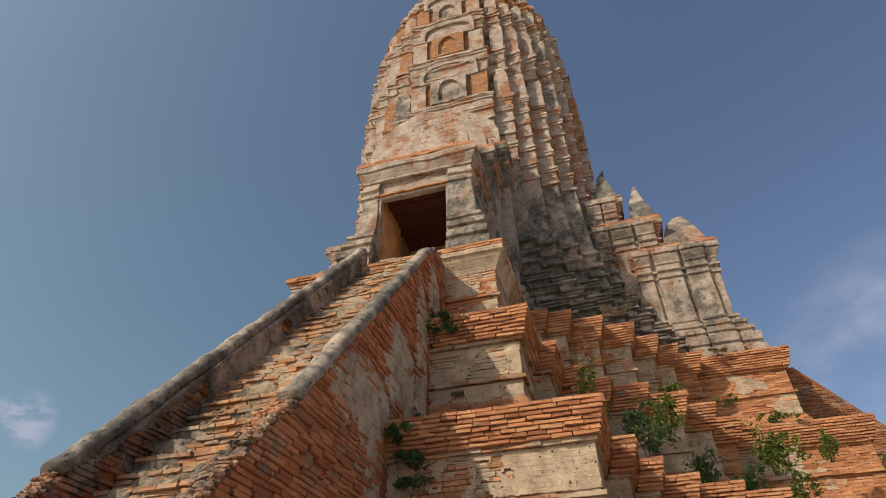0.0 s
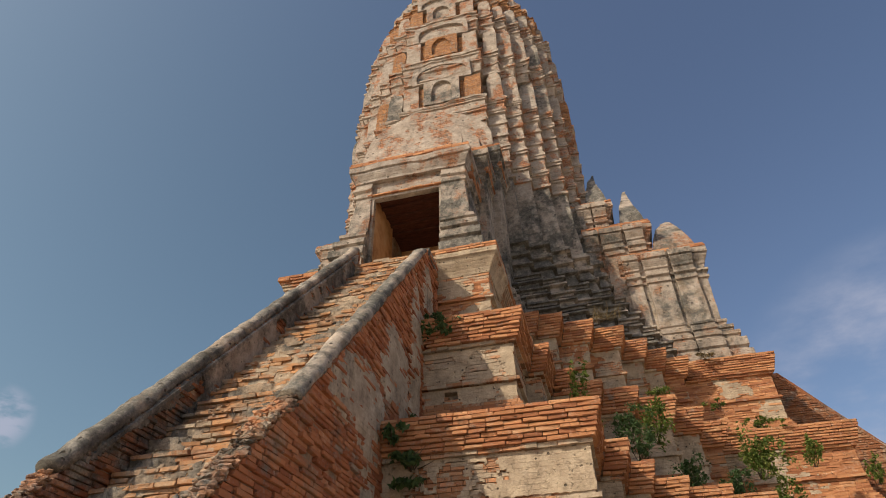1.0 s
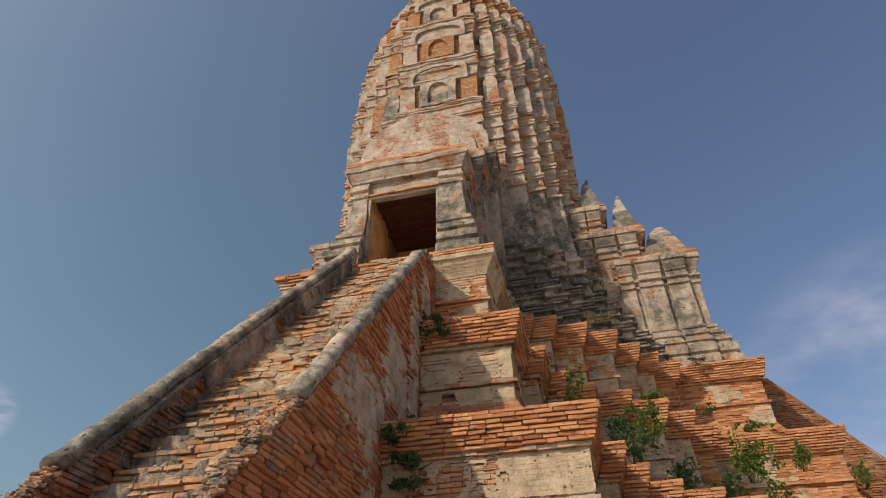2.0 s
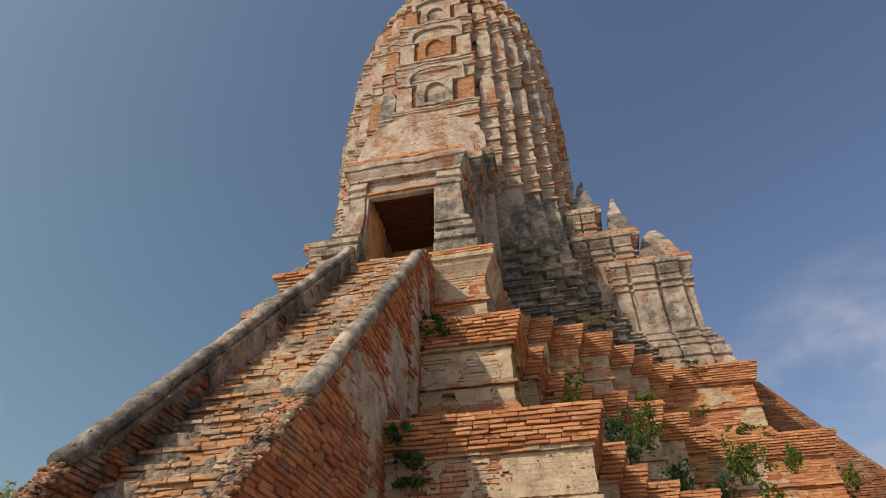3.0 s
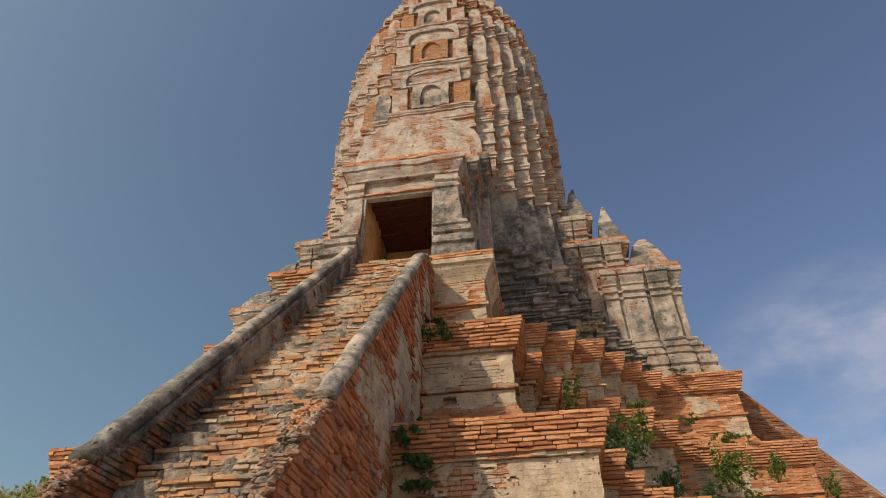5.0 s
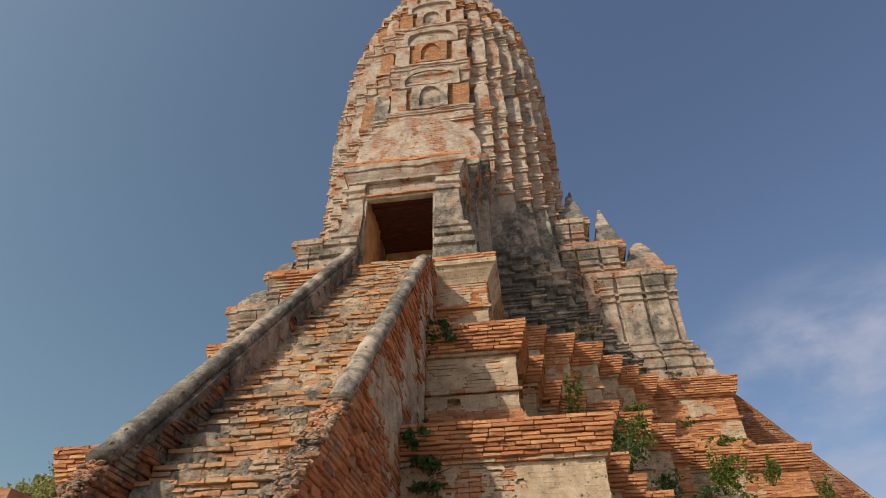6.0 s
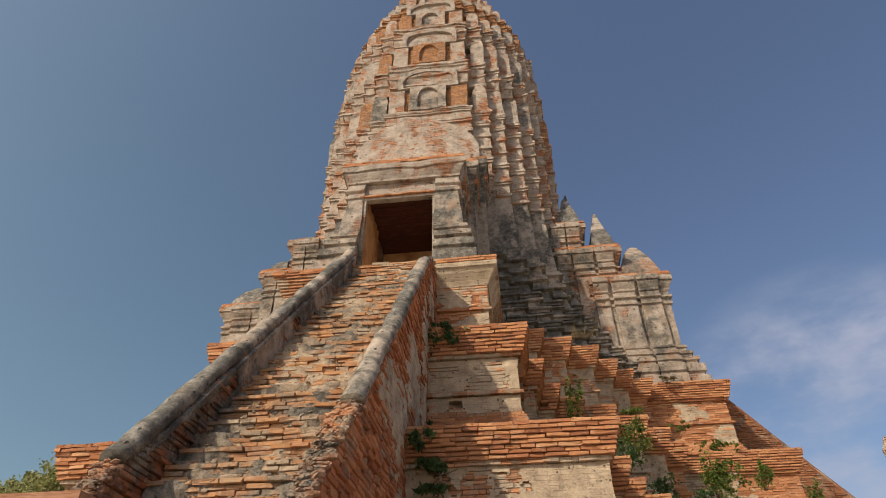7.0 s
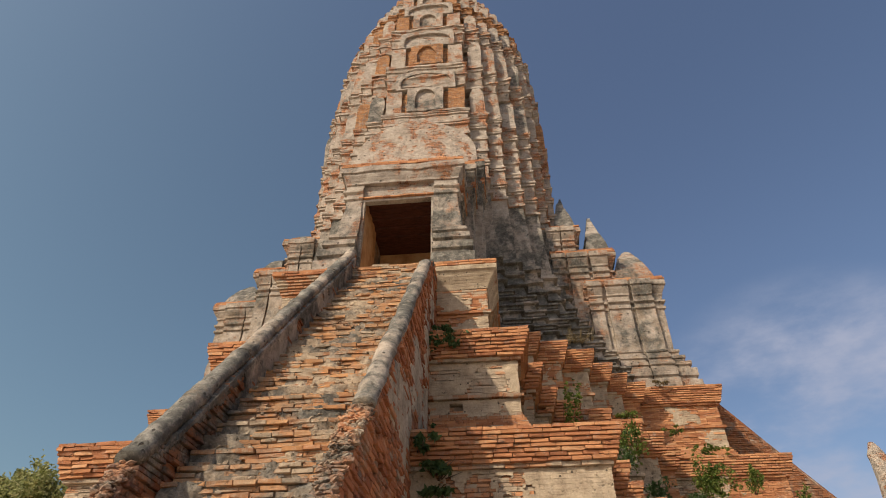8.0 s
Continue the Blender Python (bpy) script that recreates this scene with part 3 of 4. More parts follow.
BATTER = [(.38, 8.36), (.38, 9.48), (.26, 9.5), (.26, 9.6), (.34, 9.64), (.34, 9.82), (.2, 9.85), (.2, 9.94), (.29, 9.97), (.29, 10.1), (.13, 10.13), (.13, 10.2), (.21, 10.23), (.21, 10.32), (.09, 10.36), (.06, 10.8), (.02, 11.1), (0, 11.3)]
TIPS = [14.8, 16.55, 17.6]
DOOR, DOOR_LEFT = 0.79, 0.96
for k, label in enumerate(("plastered brick porch with an open doorway above the stair", "plastered brick side porch with pointed gables", "plastered brick rear porch with pointed gables", "plastered brick side porch with pointed gables")):
    porch = tagged(root("porch", *[(0, 6.4), (6.4, 0), (0, -6.4), (-6.4, 0)][k], 8.37), label, "porch")
    for i, (reach, half, top) in enumerate(STAGES):
        back = STAGES[i + 1][0] - 0.3 if i < 2 else 3.6
        if k == 1:
            # this side porch narrows towards the tower
            half, back, top = (1.80, 1.71, 1.62)[i], (4.95, 4.0, 3.4)[i], (12.2, 13.45, 14.65)[i]
        mat = PORCH if k != 0 else (WALL, PORCH, GREY)[i]
        if k == 0:
            for side in (1, -1):
                inner = 1.0 if i else DOOR if side > 0 else DOOR_LEFT
                bm = bmesh.new()
                lo, hi = sorted((side * inner, side * half))
                rect_loft(bm, lo, hi, back, reach, (FOOT if i else BATTER) + head(top) + ([] if i else [(.03, top - .64), (.03, top - .49)]), (1.3 * (side < 0), side > 0, 0, .8))
                part("pilaster", weathered(bm, .4, .022), mat, porch, "worn stucco pilaster with moulded foot and head")
        else:
            for lo, hi in ((-half, -half + .95), (half - .95, half)):
                bm = rect_loft(bmesh.new(), lo, hi, back, reach, FOOT + head(top), (lo < 0, hi > 0, 0, 1))
                part("pilaster", weathered(turned(bm, k), .4, .034), mat, porch)
            bm = box(bmesh.new(), -half + .9, half - .9, back, reach - .15, 8.36, top - .6)
            part("blind_door", weathered(turned(bm, k), .6, .02), mat, porch)
        for side in (1, -1):
            # pilaster strips on the flank, the cornice breaking forward over them
            for near, width in (((.30, .62), (.98, .52)) if i == 0 else ((.06, .40), (.52, .40))) if k != 1 else (((.26, .58), (.97, .64), (1.76, .40)), ((.10, .52), (.74, .60), (1.45, .40)), ((.06, .40), (.54, .40)))[i]:
                lo, hi = sorted((side * (half - .3), side * (half + (.10 if k else .06))))
                bm = rect_loft(bmesh.new(), lo, hi, reach - near - width, reach - near, FOOT + head(top) + (crown(top) if k else []), (side < 0, side > 0, .15, .15))
                if k == 0 and side > 0:
                    # brick caps lying on the strips
                    caps, edge = [], half + .16
                    for c in range(3):
                        for drop in (.62, .30 - .1 * i):
                            caps += run_of_bricks((edge, reach - near - width - .04), (edge, reach - near + .04), Vector((1, 0, 0)), top - drop + .06 * c, .06, c % 2, depth=.2, lost=.08)
                            caps += run_of_bricks((edge, reach - near + .05), (half - .1, reach - near + .05), Vector((0, -1, 0)), top - drop + .06 * c, .06, c % 2, depth=.2)
                    brick_stuff(caps, BRICK, porch)
                part("flank_strip", weathered(turned(bm, k), .4, .022), PORCH if k else GREY, porch)
        bm = rect_loft(bmesh.new(), -half, half, back - .1, reach, crown(top)[(2 if k == 0 and i == 0 else 0):], (1, 1, 0, 1))
        part("cornice", weathered(turned(bm, k), .4, .034), CREAM if i == 0 and k == 0 else mat, porch)
        # courses of bare brick lying on the cornice
        bricks = []
        for c in range(2 + (i == 1)):
            g = .2 - .02 * c
            zc = top + .034 + .066 * c
            bricks += run_of_bricks((half + g, reach + g), (-half - g, reach + g), Vector((0, -1, 0)), zc, .066, c % 2, lost=.1)
            bricks += run_of_bricks((half + g, back), (half + g, reach + g), Vector((1, 0, 0)), zc, .066, c % 2, lost=.1)
            bricks += run_of_bricks((-half - g, reach + g), (-half - g, back), Vector((-1, 0, 0)), zc, .066, c % 2, lost=.1)
        turn = Matrix.Rotation(radians(90 * k), 4, "Z")
        mid = at(0, 0, 0)
        brick_stuff([(mid + turn @ (c - mid), turn.to_3x3() @ t, turn.to_3x3() @ n, l, d, h) for c, t, n, l, d, h in bricks], BRICK, porch)
        bm = box(bmesh.new(), -half - .02, half + .02, back, reach + .02, top - .02, top + .125)
        part("roof_bed", turned(bm, k), MORTAR, porch)
        bm = gable(bmesh.new(), reach + (.04, .12, .12)[i] * (k > 0), half - .08, top + .1, (14.6, 16.0, 17.3)[i] if k == 0 else TIPS[i] - (.5, 1.1, 1.3)[i] * (k == 3), 1.0 if k == 0 else (1.25, .8, .75)[i], 4.0 if k == 0 else 1.7, .95 if i == 0 else 1.5)
        # the dark plaster paints the shaded side of the side and rear gables
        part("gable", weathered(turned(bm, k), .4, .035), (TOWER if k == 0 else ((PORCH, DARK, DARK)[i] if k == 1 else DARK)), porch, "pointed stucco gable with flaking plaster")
    if k:
        continue
    # doorway of the front porch
    bm = box(bmesh.new(), -DOOR_LEFT, DOOR, 6.92, 7.09, 11.52, 12.2)
    part("lintel", weathered(bm, .3, .012), CREAM, porch, "cracked cream plaster panel over the doorway")
    for lo, hi in ((-DOOR_LEFT - .03, -DOOR_LEFT + .06), (DOOR - .06, DOOR + .03)):
        bm = box(bmesh.new(), lo, hi, 6.99, 7.12, 8.45, 11.47)
        part("door_jamb", weathered(bm, .3, .008), CREAM, porch)
    bm = box(bmesh.new(), -DOOR_LEFT - .05, DOOR + .05, 6.98, 7.13, 11.465, 11.535)
    part("door_head", weathered(bm, .3, .006), CREAM, porch, "pale stone door head")
    brick_stuff(run_of_bricks((DOOR + .1, 7.19), (-DOOR_LEFT - .1, 7.19), Vector((0, -1, 0)), 11.56, .05, 0, depth=.14) + run_of_bricks((DOOR - .1, 7.12), (-DOOR + .3, 7.12), Vector((0, -1, 0)), 11.61, .05, 1, depth=.14, lost=.3), BRICK, porch)
    for lo, hi in ((-1.34, -1.02), (.96, 1.3)):
        bm = box(bmesh.new(), lo, hi, 3.7, 6.3, 8.4, 11.9)
        part("room_wall", weathered(bm, .6, .012), OCHRE, porch, "ochre stained inner wall of the doorway room")
    for lo, hi in ((-DOOR_LEFT - .01, -DOOR_LEFT + .04), (DOOR - .03, DOOR + .01)):
        bm = box(bmesh.new(), lo, hi, 5.7, 6.985, 8.45, 11.7)
        part("door_reveal", weathered(bm, .4, .008), OCHRE, porch, "ochre plastered side of the doorway")
    bm = box(bmesh.new(), -1.3, 1.3, 4.3, 4.7, 8.4, 11.9)
    part("room_back", weathered(bm, .6, .02), OCHRE, porch)
    bm = box(bmesh.new(), -1.3, 1.3, 3.6, 6.9, 11.68, 12.2)
    part("ceiling_slab", bm, BEAM, porch, "dark timber ceiling of the doorway room")
    for w in (6.5, 6.15, 5.8, 5.45):
        bm = box(bmesh.new(), -1.0, .98, w, w + .09, 11.62, 11.73)
        part("ceiling_beam", weathered(bm, .4, .01), BEAM, porch, "dark red timber beam")
    bm = box(bmesh.new(), -1.0, 1.0, 3.6, 7.3, 8.2, 8.47)
    part("threshold", bm, MORTAR, porch)

# ---- terraces ----
PLAN1 = [(2.17, 8.58), (2.59, 5.97), (3.07, 5.77), (3.70, 5.32), (4.35, 4.85), (4.85, 4.11), (5.30, 3.50), (5.83, 2.95), (7.83, 2.60)]
PLAN2 = [(2.58, 9.48), (2.83, 8.26), (3.13, 7.24), (3.60, 6.66), (4.23, 6.19), (4.92, 5.60), (5.48, 4.87), (6.00, 3.99), (8.64, 3.23)]
PLAN3 = [(3.40, 10.96), (3.68, 9.64), (3.99, 8.75), (4.47, 7.92), (5.10, 7.35), (5.80, 6.75), (6.40, 6.0), (6.95, 5.1), (9.50, 4.1)]
PLAN4 = [(4.2, 11.7), (4.6, 10.5), (5.0, 9.6), (5.6, 8.8), (6.3, 8.1), (7.0, 7.4), (7.6, 6.6), (8.2, 5.7), (10.5, 4.9)]
TIERS = [("terrace_upper", PLAN1, 6.32, 8.37, 2), ("terrace_middle", PLAN2, 4.50, 6.32, 8), ("terrace_lower", PLAN3, 2.56, 4.14, 8), ("terrace_base", PLAN4, 0.0, 2.56, 6)]
COURSE = 0.055


def outset(s, h, bare):
    """How far a course stands out, s below the top of a terrace h high."""
    if s < bare * COURSE:
        return -0.017 * max(0, int(s / COURSE) - 1)
    if s < 0.52:
        return -0.02 - 0.2 * (s - 0.10) / 0.42 if bare < 5 else -0.13 - 0.6 * (s - bare * COURSE)
    if s > h - 0.48:
        return -0.21 + 0.21 * ((s - h + 0.48) / 0.48) ** 0.8
    if 1.02 < s < 1.10:
        return -0.15
    return -0.21


for name, plan, z0, z1, bare in TIERS:
    h = z1 - z0
    k = 0.877 if plan is PLAN3 else 1.0
    course = COURSE * k
    bm = bmesh.new()
    loft(bm, full_plan(plan, -0.15 if plan is PLAN3 else 0.0), [(-0.10, z0 - 0.45), (-0.10, z0 + 0.1), (-0.32, z0 + 0.5), (-0.32, z1 - 0.5), (-0.24, z1 - 0.35), (-0.1, z1 - 0.2), (-0.1, z1 - 0.012)])
    terrace = tagged(finish(name, bm, MORTAR), "stepped brick terrace with corbelled cornice and worn plaster", "terrace", kind="structure")
    near, rest_bare, rest_dusty = [], [], []
    count = int(h / course)
    for c in range(count):
        s = (c + 0.5) * course
        rings = {b: grown(full_plan(plan, -0.15 if plan is PLAN3 else 0.0), k * outset(s / k, h / k, b)) for b in (bare, 8)}
        ring = rings[bare]
        for i in range(len(ring)):
            a, b = ring[i], ring[(i + 1) % len(ring)]
            t = Vector((b[0] - a[0], b[1] - a[1]))
            if t.length < 0.03:
                continue
            t.normalize()
            nu, nw = -t.y, t.x
            if nw < -0.5 or min(a[1], b[1]) < 1.0 or (nu < -0.5) or (nu > 0.5 and a[0] < 0) or (nu > 0.5 and a[0] > 5.2):
                continue
            if name == "terrace_base" and s > 0.8:
                continue
            deep = 8 if max(a[1], b[1]) < 8 or max(a[0], b[0]) < 0 else bare
            a, b = rings[deep][i], rings[deep][(i + 1) % len(ring)]
            specs = run_of_bricks(a, b, Vector((nu, -nw, 0)), z1 - s, course, c % 2, length=.255 * k, wobble=0.006 if c < bare else 0.005, lost=0.004 if c < bare else 0.0, joint=0.006 if c < bare else 0.003)
            clear = [q for q in specs if not (abs(q[0].x - AX) < 0.95 and q[0].y < AY - 7.9) and not (abs(q[0].x - AX - 1.42) < .12 and abs(q[0].z - 5.09) < .06 and q[0].y < AY - 9)]
            if c < deep:
                for q in clear:
                    (near if nw > 0.5 and q[0].x - AX > 0.9 and name != "terrace_base" else rest_bare).append(q)
            elif s > h - 0.40 and rng.random() < 0.8:
                rest_bare += clear
            elif a[0] > 4.0 or (plan is PLAN1 and nw > 0.5):
                # how much of the face has lost its plaster
                lost_from = -0.6 if plan is PLAN1 and a[0] > 5.2 else -0.2 if a[0] > 5.2 and plan is PLAN2 else 0.08
                for q in clear:
                    (rest_bare if noise.noise(q[0] * 0.8) > lost_from else rest_dusty).append(q)
            else:
                rest_dusty += clear
    near.sort(key=lambda q: q[0].y)
    brick_objects(near[:300], BRICK, terrace)
    brick_stuff(near[300:] + rest_bare, BRICK, terrace)
    brick_stuff(rest_dusty, DUSTY, terrace, "plastered_brickwork", 0.004)
    if name == "terrace_base":
        continue
    ring = grown(full_plan(plan, -0.15 if plan is PLAN3 else 0.0), k * outset(0.8, h / k, bare) + (0.014 if plan is PLAN3 else 0.002))
    for i in range(len(ring)):
        a, b = ring[i], ring[(i + 1) % len(ring)]
        t = Vector((b[0] - a[0], b[1] - a[1])).normalized()
        nu, nw = -t.y, t.x
        if (nw > 0.5 and min(a[1], b[1]) > 1.5 and max(a[0], b[0]) > 1.0) or (nu > 0.5 and 2.0 < a[0] < 4.5 and a[1] > 4):
            a, b = [(max(p[0], 1.0), p[1]) for p in (a, b)]
            front = a[1] > 8 and nw > 0.5
            out = Vector((nu, -nw, 0))
            plaster_skin(a, b, out, z1 - 1.01 * k, z1 - (0.5 if bare > 4 else 0.26) * k, (0.80 if plan is PLAN3 else 0.40 if plan is PLAN1 else 0.49) if front else 0.74 if plan is PLAN3 else 0.52 if a[0] < 5 else 0.26, terrace, i + z1, SMOOTH)
            plaster_skin(a, b, out, z0 + 0.46 * k, z1 - 1.11 * k, (0.90 if plan is PLAN3 else 0.46 if plan is PLAN1 else 0.58) if front else 0.74 if plan is PLAN3 else 0.52 if a[0] < 5 else 0.28, terrace, i + z1 + 5, SMOOTH, limit=lambda p: abs(p.x - AX - 1.42) > .1 or abs(p.z - 5.09) > .07)

    if name == "terrace_upper":
        # moulded plaster cornice under the top courses, beside the stair
        for lo, hi in ((1.03, 2.17),):
            rows = [(-.19, z1 - .56), (-.17, z1 - .50), (-.15, z1 - .45), (-.07, z1 - .31), (-.045, z1 - .25), (-.005, z1 - .22), (.006, z1 - .13)]
            bm = rect_loft(bmesh.new(), lo, hi, 7.4, 8.58, rows, (lo < 0, hi > 2, 0, 1))
            part("plaster_cornice", weathered(bm, .25, .012), SMOOTH, terrace, "cracked cream plaster cornice")

# plinth of the side terrace stair and its sloping wall
def side_slope(u):
    return 8.42 - (u - 8.15) * 1.22


for side, label in ((1, "sloping brick wall of the side stair"), (-1, "sloping brick wall of the side stair")):
    bm = bmesh.new()
    loop = [(7.7, 4.0), (7.7, 8.42), (8.15, 8.42), (13.0, side_slope(13.0)), (14.5, 0.0), (7.7, 0.0)]
    a = [bm.verts.new(at(side * u, 0.75, z)) for u, z in loop]
    b = [bm.verts.new(at(side * u, 1.15, z)) for u, z in loop]
    skin(bm, [a, b])
    # the brick's colour carries part of this wall's shade
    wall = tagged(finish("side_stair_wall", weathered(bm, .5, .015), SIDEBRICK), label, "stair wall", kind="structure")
    specs = []
    if side > 0:
        for c in range(146):
            z = 8.36 - c * COURSE
            end = 8.15 + (8.42 - z) / 1.22 - 0.1
            specs += run_of_bricks((end, 1.17), (8.0, 1.17), Vector((0, -1, 0)), z, COURSE, c % 2)
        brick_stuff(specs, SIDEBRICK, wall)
    bm = bmesh.new()
    rings = []
    for u in [8.05 + 0.3 * j for j in range(18)]:
        z = side_slope(max(u, 8.15))
        rings.append([bm.verts.new(at(side * u, 0.95 + x, z + y)) for x, y in ((-.2, -.08), (-.19, .0), (0, .04), (.19, .0), (.2, -.08))])
    part("coping", weathered(skin(bm, rings), .5, .012), COPING, wall, "worn brick coping")

# ---- stair ----
RISE = 1.18
LAID = 0.049
U_LEFT, U_RIGHT = (-0.82, -0.62), (0.81, 1.02)


def slope(w):
    return 3.81 + (12.72 - w) * RISE


bm = bmesh.new()
RISER = 0.19
profile, w, z = [], 8.26, 8.5
steps = []
while z > 0.25:
    steps.append((w, z))
    profile += [(w - 0.03, z - 0.012), (w - 0.03, z - RISER)]
    w += RISER / RISE
    z -= RISER
profile = [(7.0, 8.49)] + profile + [(w, 0.0), (7.0, 0.0)]
a = [bm.verts.new(at(U_LEFT[1] - .05, q, s)) for q, s in profile]
b = [bm.verts.new(at(U_RIGHT[0] + .05, q, s)) for q, s in profile]
skin(bm, [a, b])
stair = tagged(finish("stair", bm, MORTAR), "steep worn brick stair climbing to the doorway", "stair", kind="structure")
near, far = [], []
for i, (w, z) in enumerate(steps):
    sag = rng.uniform(-.012, .012)
    for c in range(4):
        zc = z - 0.02375 - c * 0.0475 + sag
        lead = .022 * (c == 0) + .006 * c + rng.gauss(0, .004)
        run = run_of_bricks((U_RIGHT[0], w + lead), (U_LEFT[1], w + lead + rng.gauss(0, .005)), Vector((0, -1, 0)), zc, .0475, (i + c) % 2, length=.2, depth=.19, wobble=.007, lost=.025, joint=.006)
        (near if 2.0 < z < 4.4 else far).append(run)
for c in range(7):
    far.append(run_of_bricks((U_RIGHT[0], 8.51), (U_LEFT[1], 8.51), Vector((0, -1, 0)), 8.40 - .05 * c, .05, c % 2, depth=.17, wobble=.012, lost=.02, joint=.007))
near = sorted([q for r in near for q in r], key=lambda q: -q[0].z)
far = [q for r in far for q in r]
brick_objects(near[:300], STEPS, stair)
brick_stuff(near[300:] + far, STEPS, stair, rough=.01)

# mortar washed down over the risers
for w, z in steps:
    if z > 1.5:
        plaster_skin((U_RIGHT[0], w + .026), (U_LEFT[1], w + .026), Vector((0, -1, 0)), z - RISER + .004, z - .004, 0.37, stair, 3, SMEAR, 0.022, 2.3, relief=0.014, taper=0.06)


def lumps(spots, mat, parent, name, seed):
    """Broken chunks of brick and mortar, joined; spots are (centre, size)."""
    seedling = bmesh.new()
    bmesh.ops.create_icosphere(seedling, subdivisions=1, radius=1.0)
    shape = [v.co.copy() for v in seedling.verts]
    tris = [[v.index for v in f.verts] for f in seedling.faces]
    seedling.free()
    r = random.Random(seed)
    co, fa = [], []
    for c, size in spots:
        base = len(co)
        stretch = Vector((r.uniform(.8, 1.7), r.uniform(.7, 1.2), r.uniform(.45, .9))) * size
        off = Vector((r.random(), r.random(), r.random())) * 40
        for p in shape:
            q = p * (1 + .75 * noise.noise(p * 1.3 + off))
            co.append(tuple(c + Vector((q.x * stretch.x, q.y * stretch.y, q.z * stretch.z))))
        fa += [[base + i for i in t] for t in tris]
    me = bpy.data.meshes.new(name)
    me.from_pydata(co, [], fa)
    me.materials.append(mat)
    ob = new(name, me)
    ob.parent = parent
    ob.matrix_parent_inverse = parent.matrix_world.inverted()
    return tagged(ob, kind="stuff")


# crumbled mortar lying on the treads, most of it towards the broken wall
spots = []
for w, z in steps:
    for _ in range(22):
        u = U_RIGHT[0] - .02 - 1.4 * rng.random() ** 1.4
        drop = rng.choice((0, 0, 1, 2, 3)) * .0475
        spots.append((at(u, w + rng.uniform(-.05, .025), z - drop + rng.uniform(-.012, .012)), rng.uniform(.010, .030)))
lumps(spots, MORTAR, stair, "crumbled_mortar", 21)

WALL_ENDS = {"left": (U_LEFT, 13.35, "brick stair wall with grey rounded coping and patched plaster"), "right": (U_RIGHT, 12.84, "red brick stair wall with grey coping broken off at its foot")}
ALONG = Vector((0, -1, -RISE)).normalized()
UPWARD = Vector((0, -RISE, 1)).normalized()


def crest(w, low):
    """Height of the brickwork: under the coping, and where the coping is gone."""
    gone = 0.02 if low < 13 else 0.16
    return slope(w) - (0.10 + (gone - 0.10) * max(0.0, min(1.0, (w - low) / 0.25)))


